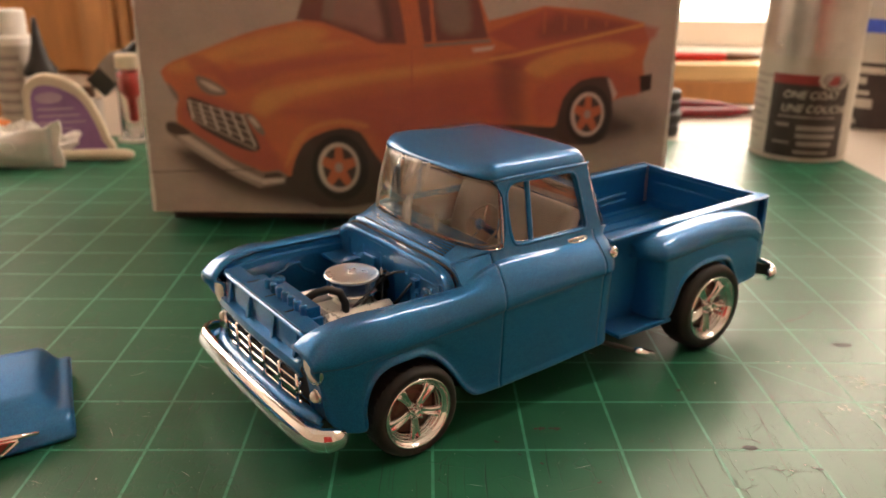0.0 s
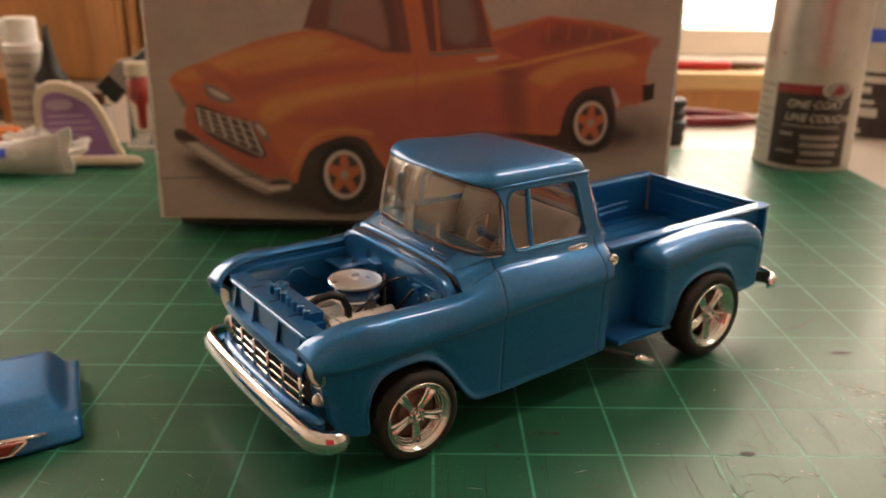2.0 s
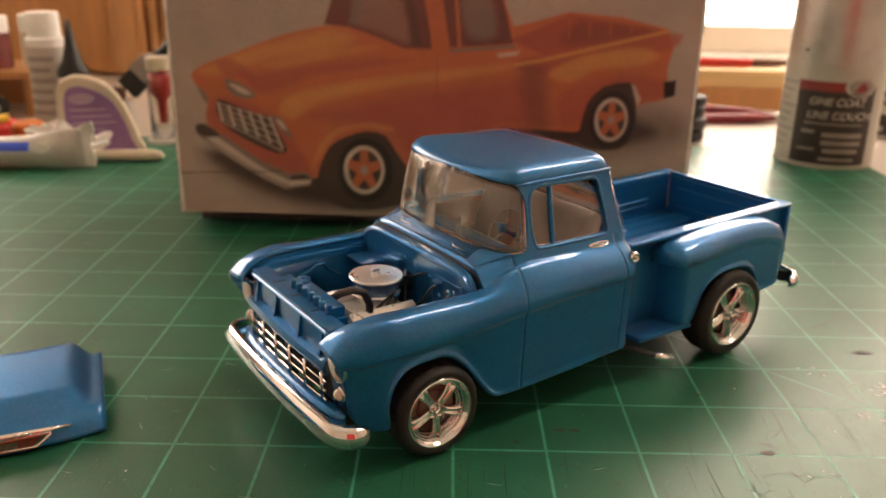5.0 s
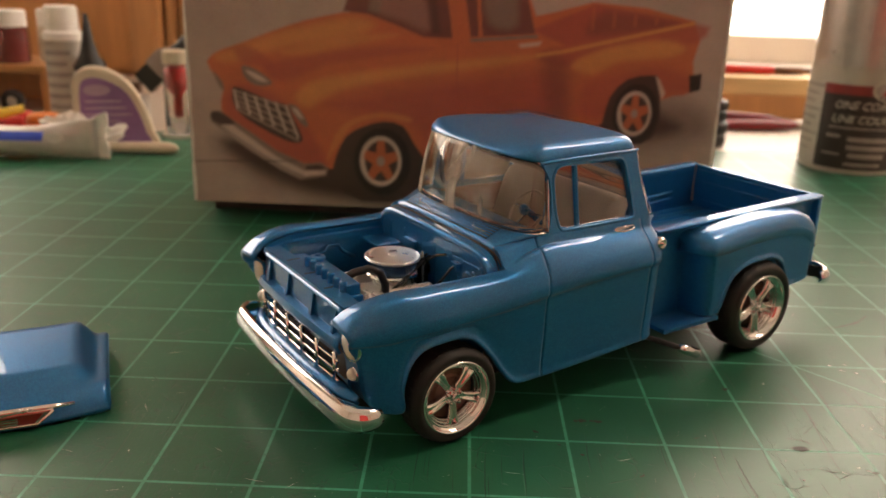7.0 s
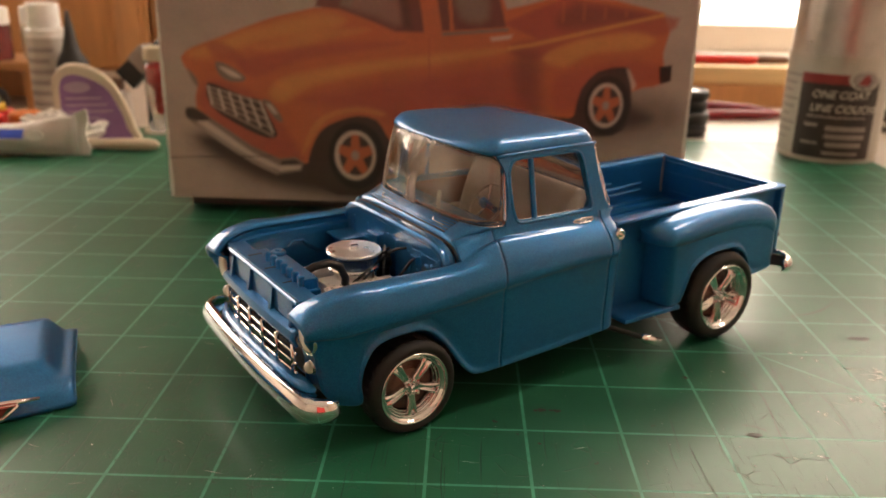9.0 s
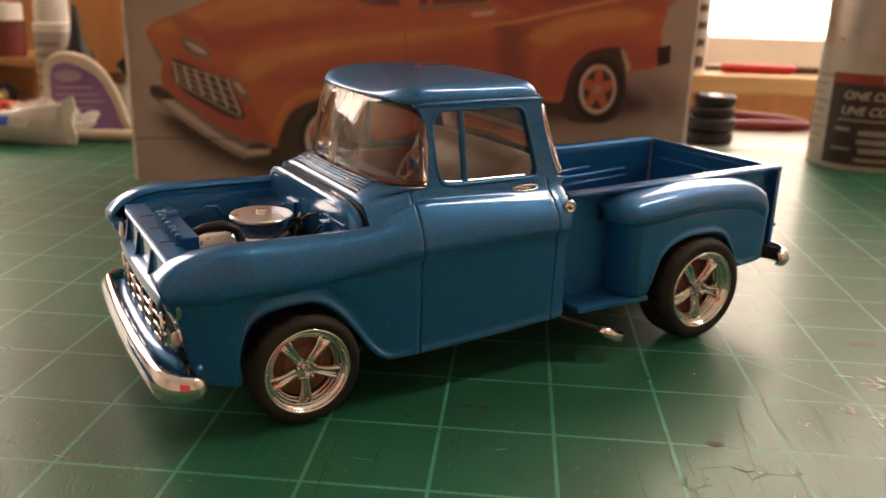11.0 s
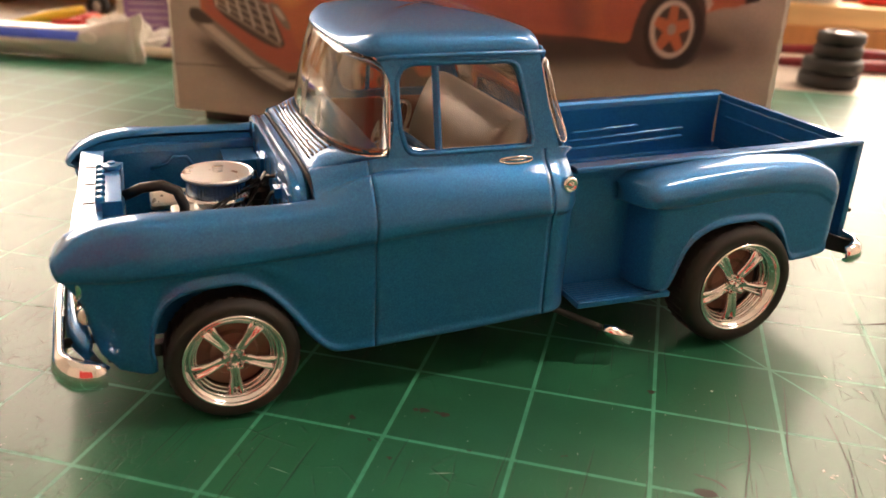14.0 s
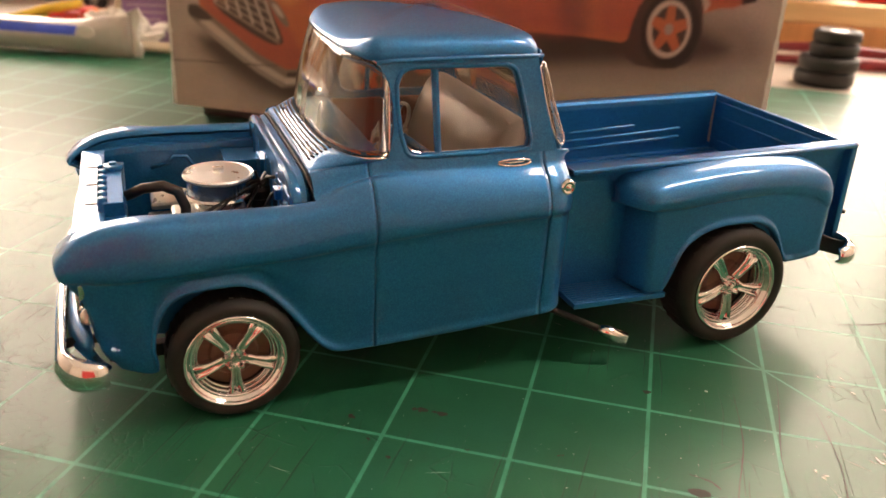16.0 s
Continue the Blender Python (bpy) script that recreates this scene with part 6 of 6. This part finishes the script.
part("lid", lathe([(8.6, 49), (8.8, 50), (8.8, 57), (8, 58)], 28), M_CREAM, vial)
part("foot", lathe([(12, 0), (12, 1.6), (8, 2.2)], 28), M_CANWHITE, vial)

putty = tagged(thing("putty_tube", -224, 300, 0, 5), "crumpled white metal tube with a blue printed band", "tube")
rows = []
for i in range(25):
    f = i / 24
    x = -110 * f
    ry = 1.2 + 9.5 * smooth01(f * 2.4)
    rz = 12.0 - 3.0 * smooth01(f * 2.4)
    zc = max(rz, 10.0) + 0.3
    row = []
    for k in range(28):
        a = 2 * math.pi * k / 28
        wob = 1 + 0.05 * math.sin(7 * a + 9 * f) * math.sin(14 * f)
        row.append((x, ry * math.cos(a) * wob, zc + rz * math.sin(a) * wob - 0.2))
    rows.append(row)
bm = bmesh.new()
vs = add_grid(bm, rows, True)
bm.faces.new(vs[0])
bm.faces.new(vs[-1])
part("body", bm, M_TUBE, putty, smooth=True)
rows = []
for i in range(9):
    f = i / 8
    row = []
    for k in range(13):
        g = k / 12
        row.append((-7 + 13 * f + 1.2 * math.sin(9 * g) * f, (1 - f) * 3.0 * math.sin(math.pi * g) + 1.1 * math.sin(7 * g + 3 * f) * f, 0.4 + g * (22 + 6.5 * f) + 0.9 * math.sin(5 * g + 1) * f * g))
    rows.append(row)
surface("crimp", rows, M_PAPER, putty, thick=0.9, label="folded bright white end", smooth=False)
bm = bmesh.new()
rows = []
for i in range(9):
    x = -28 - 78 * i / 8
    rows.append([(x, -11.5 * math.cos(a), 9.6 + 9.9 * math.sin(a)) for a in (0.30, 0.45, 0.6, 0.75, 0.9)])
add_grid(bm, rows)
part("blue_band", bm, M_LABELBLUE, putty, "blue printed band")
part("emblem", prism(disc(-21, 14.6, 5.0, 3.2), (-10.9, -10.4)), M_PAPER, putty)
knife = tagged(thing("hobby_knife", -232, 318, 0, 2), "hobby knife with a pale rounded handle", "knife")
part("handle", tube([(0, 0, 3.4), (3, 0, 3.6), (24, 0, 3.8), (44, 0, 3.9), (48, 0, 3.7), (50, 0, 3.5)], [2.6, 3.1, 3.6, 3.7, 2.8, 0.8], 16), M_CREAM, knife, smooth=True)
part("collar", tube([(-7, 0, 3.3), (0, 0, 3.4)], [2.0, 2.4], 14), M_TIN, knife)
part("blade", prism([(-7, 2.6), (-7, 4.4), (-22, 3.4)], (-0.2, 0.2)), M_TIN, knife)
random.seed(8)
bm = bmesh.new()
bmesh.ops.create_icosphere(bm, subdivisions=4, radius=1.0)
for v in bm.verts:
    n = noise.noise(v.co * 2.3) + 0.6 * noise.noise(v.co * 5.1)
    v.co = Vector((v.co.x * 24, v.co.y * 10, (v.co.z + 1) * 11)) * (1 + 0.30 * n)
    v.co.z = max(0.0, v.co.z)
tagged(part("crumpled_tissue", bm, M_PAPER), "crumpled white tissue behind the putty tube", "tissue").matrix_basis = pose(-0.244, 0.324, 0, 0, 0, 8)
for x, y, r, h, m, lab in ((-292, 372, 11, 13, M_ORANGE, "small orange plastic bottle cap"), (-276, 352, 9, 9, M_RED, "small red plastic bottle cap"), (-318, 390, 9, 11, M_RED, "small red plastic bottle cap")):
    cap = tagged(thing("bottle_cap", x, y, 0), lab, "cap", "loose bottle caps")
    part("shell", lathe([(r, 0), (r, h * 0.8), (r * 0.9, h), (r * 0.3, h)], 28), m, cap, bevel=0.3)
yellow = tagged(thing("yellow_tool", -352, 330, 0, 28), "yellow plastic handled tool lying on the mat", "tool")
part("handle", tube([(0, 0, 4), (8, 0, 5), (40, 0, 14), (62, 0, 19)], [3.0, 4.0, 4.2, 2.6], 12), M_YELLOW, yellow, smooth=True)
part("block", box(42, 60, -8, 8, 0, 13), M_RED, yellow, bevel=1.0)

# low shelf with paint jars and a spare wheel
shelf = tagged(thing("low_shelf", -400, 480, -3), "low orange wooden shelf that carries paint jars", "shelf")
part("top_board", box(-90, 66, -10, 60, 30, 36), M_WOOD, shelf, bevel=0.8)
part("side_board", box(58, 66, -8, 58, 0, 30), M_WOOD, shelf)
part("side_board", box(-90, -82, -8, 58, 0, 30), M_WOOD, shelf)
part("back_board", box(-82, 58, 50, 58, 0, 30), M_WOOD, shelf)
for x, y, m in ((-370, 490, M_MAROON), (-404, 492, M_DARKJAR), (-345, 512, M_CREAM), (-438, 490, M_MAROON)):
    jar = tagged(thing("paint_jar", x, y, 33), "small paint jar with a white lid", "jar", "paint jars on the shelf")
    part("body", lathe([(12, 0), (13, 1), (13, 26), (11, 29)], 28), m, jar)
    part("lid", lathe([(12.6, 28), (12.6, 40), (11.8, 41)], 28), M_PAPER, jar)
# small model wheel; the part called tape is its tyre
spare = tagged(thing("loose_wheel", -358, 458, -3), "black model wheel standing on edge by the shelf", "tape roll")
part("tape", lathe([(4.4, -3), (6.6, -3.8), (8.9, -3), (9.6, -1), (9.6, 1), (8.9, 3), (6.6, 3.8), (4.4, 3), (4.4, -3)], 36, "y", (0, 0, 9.6), caps=False), M_RUBBER, spare, smooth=True)
part("hub", lathe([(4.5, 1.6), (4.5, -1.6), (2.0, -2.4), (0.8, -2.8)], 24, "y", (0, 0, 9.6)), M_TIN, spare)

# ---- unseen red chair, added in place of red clothing that the chrome mirrors ----
chair = tagged(thing("reflection_chair", 110, -470, -750, 8), "unseen red chair added for the red reflections in the chrome", "chair")
part("seat", box(-230, 230, -220, 220, 430, 500), M_UPHOLSTERY, chair, bevel=30, segs=4)
part("backrest", box(-230, 230, -260, -200, 560, 1180), M_UPHOLSTERY, chair, bevel=28, segs=4)
part("back_post", tube([(0, -150, 425), (0, -275, 470), (0, -275, 700)], 18, 10), M_BLACK, chair, smooth=True)
part("gas_column", tube([(0, 0, 90), (0, 0, 430)], 26, 16), M_BLACK, chair, smooth=True)
for k in range(5):
    a = 2 * math.pi * k / 5
    leg = part("base_leg", tube([(0, 0, 95), (290 * math.cos(a), 290 * math.sin(a), 65)], [24, 14], 10), M_BLACK, chair, smooth=True)
    part("castor", lathe([(8, -18), (30, -18), (30, 18), (8, 18)], 20, "y", (290 * math.cos(a), 290 * math.sin(a), 30)), M_BLACK, leg)

# ---- the loose bonnet with its badge ----
hood = tagged(thing("model_bonnet", -96.8, 5.2, 0, 22.8), "glossy blue model bonnet with a chrome front badge", "model part")
rows = []
for i in range(57):
    x = -56 * (1 - math.cos(math.pi * i / 56)) / 2
    edge = min(-x, 56 + x)
    step = smooth01((edge - 2.2) / 6.0)
    round_off = math.sqrt(max(0.0, 1 - max(0, 1 - edge / 1.6) ** 2))
    row = []
    for k in range(27):
        y = 38.8 * (k / 26) ** 1.4
        up = math.sin(min(1.0, y / 6) * math.pi / 2) ** 0.8
        crown = (3.4 + 1.8 * smooth01((y - 6) / 22)) * step * smooth01((y - 4.5) / 8)
        z = 0.8 + (4.9 + 0.8 * round_off) * up + crown
        row.append((x, y - 3.6 * (1 - ((x + 28) / 28) ** 2) + 1.2 * (1 - round_off), z))
    rows.append(row)
ob = surface("panel", rows, M_BLUE, hood, thick=0.8)
bm = bmesh.new()
add_grid(bm, [[(p[0][0], p[0][1], p[0][2]), (p[0][0], p[0][1] + 0.8, 0.0)] for p in rows])
for row in (rows[0], rows[-1]):
    add_grid(bm, [[q, (q[0] - math.copysign(0.3, q[0] + 28), q[1], 0.0)] for q in row])
ob = part("front_flange", bm, M_BLUE, hood)
sol = ob.modifiers.new("thickness", "SOLIDIFY")
sol.thickness = 0.6 * MM
badge = part("badge", prism([(-43.0, 5.4), (-39.0, 1.6), (-17.0, 1.6), (-13.0, 5.4)], (-4.4, -2.2)), M_CHROME, hood, "chrome winged badge", bevel=0.3)
part("badge_wing", tube([(-8.2, -1.6, 5.0), (-14, -2.8, 5.4), (-28, -3.9, 5.7), (-42, -2.8, 5.4), (-47.8, -1.6, 5.0)], [0.5, 0.8, 1.0, 0.8, 0.5], 10), M_CHROME, badge, smooth=True)
part("badge_field", prism([(-40.6, 4.9), (-38.2, 2.3), (-17.8, 2.3), (-15.4, 4.9)], (-4.55, -4.35)), M_BADGERED, badge, "red badge field")
for z in (2.8, 3.5, 4.2):
    part("badge_bar", prism([(-34.5, z - 0.2), (-21.5, z - 0.2), (-21.5, z + 0.2), (-34.5, z + 0.2)], (-4.8, -4.5)), M_CHROME, badge)
part("badge_frame", tube([(-43.0, -4.4, 5.2), (-39.0, -4.5, 1.9), (-17.0, -4.5, 1.9), (-13.0, -4.4, 5.2)], 0.42, 8), M_CHROME, badge, smooth=True)
for x in (-36, -28, -20):
    part("badge_boss", tube([(x - 2.2, -4.3, 6.0), (x, -4.6, 6.3), (x + 2.2, -4.3, 6.0)], [0.2, 0.6, 0.2], 8), M_CHROME, badge, smooth=True)

# ---- dust, flecks and smears on the mat ----
random.seed(21)
bm = bmesh.new()
for k in range(1500):
    x, y = random.uniform(-170, 190), random.uniform(-70, 170)
    r = random.uniform(0.05, 0.16) * (2.6 if random.random() < 0.05 else 1)
    a0 = random.uniform(0, 6.28)
    st = random.uniform(0.3, 1.0)
    ca, sa = math.cos(a0), math.sin(a0)
    top = []
    for q in range(5):
        a = 2 * math.pi * q / 5
        px, py = r * math.cos(a), r * st * math.sin(a)
        top.append(bm.verts.new((x + px * ca - py * sa, y + px * sa + py * ca, 0.06)))
    bm.faces.new(top)
    c = bm.verts.new((x, y, 0.06 + r * 0.5))
    for q in range(5):
        bm.faces.new((top[q], top[(q + 1) % 5], c))
for k in range(34):
    x, y, a, L = random.uniform(-100, 160), random.uniform(-60, 60), random.uniform(0, 3.1), random.uniform(0.8, 3.2)
    dx, dy = L * math.cos(a), L * math.sin(a)
    vs = [bm.verts.new(p) for p in ((x - dx, y - dy, 0.05), (x - dy * 0.03, y + dx * 0.03, 0.06), (x + dx, y + dy, 0.05), (x + dy * 0.03, y - dx * 0.03, 0.06))]
    bm.faces.new(vs)
tagged(part("dust_fleck", bm, M_FLECK), "pale dust and plastic flecks lying on the mat", "dust", kind="stuff")
bm = bmesh.new()
for x, y, n, wide, long in ((136, 39, 12, 4.0, 7.0), (122, 22, 7, 2.4, 3.2), (131, 17, 16, 3.6, 4.0), (139, 22, 9, 2.6, 4.0), (118, 50, 4, 3.0, 2.2), (110, 14, 3, 3.0, 2.0), (97, -8, 3, 2.0, 2.0)):
    for k in range(n):
        px, py = x + random.gauss(0, wide), y + random.gauss(0, wide * 0.55)
        a = random.gauss(2.5, 0.5)
        L, W = random.uniform(0.4, 1.0) * long, random.uniform(0.25, 0.8)
        vs = [bm.verts.new((px + u * L * math.cos(a) - v * W * math.sin(a), py + u * L * math.sin(a) + v * W * math.cos(a), 0.08 + 0.02 * k)) for u, v in ((-0.5, 0), (-0.1, -0.5), (0.25, -0.15), (0.5, 0.2), (0.1, 0.5), (-0.2, 0.15))]
        bm.faces.new(vs)
tagged(part("paint_smear", bm, M_PAPER), "white dried paint smears on the mat", "paint", kind="stuff")

# long faint scuffs and rubbed spots on the worn end of the mat
bm = bmesh.new()
for pts, half in (([(122, 81), (130, 83.5), (138, 88), (145, 95.5)], 0.5), ([(104, 44), (103, 30), (102, 16), (103, 2)], 0.22), ([(94, 38), (95, 20), (93, 2), (92, -14)], 0.2), ([(111, 36), (113, 18), (112, 0)], 0.25), ([(126, 12), (125, -4), (126, -16)], 0.2), ([(84, 6), (88, 5), (90, 3)], 0.35), ([(87, -8), (90, -9.5), (92, -9)], 0.3)):
    line = blob(pts + pts[-2:0:-1], 5)[: 5 * len(pts) - 4]
    n = len(line)
    rim_a, rim_b = [], []
    for i, (x, y) in enumerate(line):
        x1, y1 = line[min(i + 1, n - 1)]
        x0, y0 = line[max(i - 1, 0)]
        d = math.hypot(x1 - x0, y1 - y0) or 1
        w = 0.7 * half * math.sin(math.pi * (0.04 + 0.92 * i / (n - 1))) * random.uniform(0.6, 1.2)
        rim_a.append(bm.verts.new((x - (y1 - y0) / d * w, y + (x1 - x0) / d * w, 0.05)))
        rim_b.append(bm.verts.new((x + (y1 - y0) / d * w, y - (x1 - x0) / d * w, 0.05)))
    for i in range(n - 1):
        bm.faces.new((rim_a[i], rim_a[i + 1], rim_b[i + 1], rim_b[i]))
for x, y, rx, ry in ((141, 64, 4.2, 1.6), (86, 1, 2.6, 1.3), (101, -9, 1.0, 0.5), (119, -9, 0.8, 0.6), (150, 80, 0.6, 0.4)):
    bm.faces.new([bm.verts.new((x + rx * random.uniform(0.8, 1.1) * math.cos(k * 0.5236), y + ry * random.uniform(0.8, 1.1) * math.sin(k * 0.5236), 0.05)) for k in range(12)])
tagged(part("mat_scuff", bm, M_SCUFF), "dark scuffs and rubbed spots on the mat", "scuff", kind="stuff")

# dull red and pinkish paint spots rubbed into the mat
bm = bmesh.new()
for x, y, r in ((30.2, 10.3, 1.5), (34.2, 10.9, 1.2), (17.7, 4.2, 1.0), (28.5, -6.4, 0.8), (42.5, 0.2, 0.45), (42.2, -14.6, 0.7), (75.3, 32.6, 0.9), (60, 4, 0.4), (23, -2, 0.5)):
    for k in range(3):
        px, py, q = x + random.gauss(0, 0.5 * r), y + random.gauss(0, 0.35 * r), r * random.uniform(0.35, 0.8)
        bm.faces.new([bm.verts.new((px + q * random.uniform(0.6, 1.3) * math.cos(j * 0.6283), py + 0.7 * q * random.uniform(0.6, 1.3) * math.sin(j * 0.6283), 0.04 + 0.01 * k)) for j in range(10)])
tagged(part("paint_spot", bm, M_PAINTSPOT), "dull red paint spots rubbed into the mat", "paint", kind="stuff")
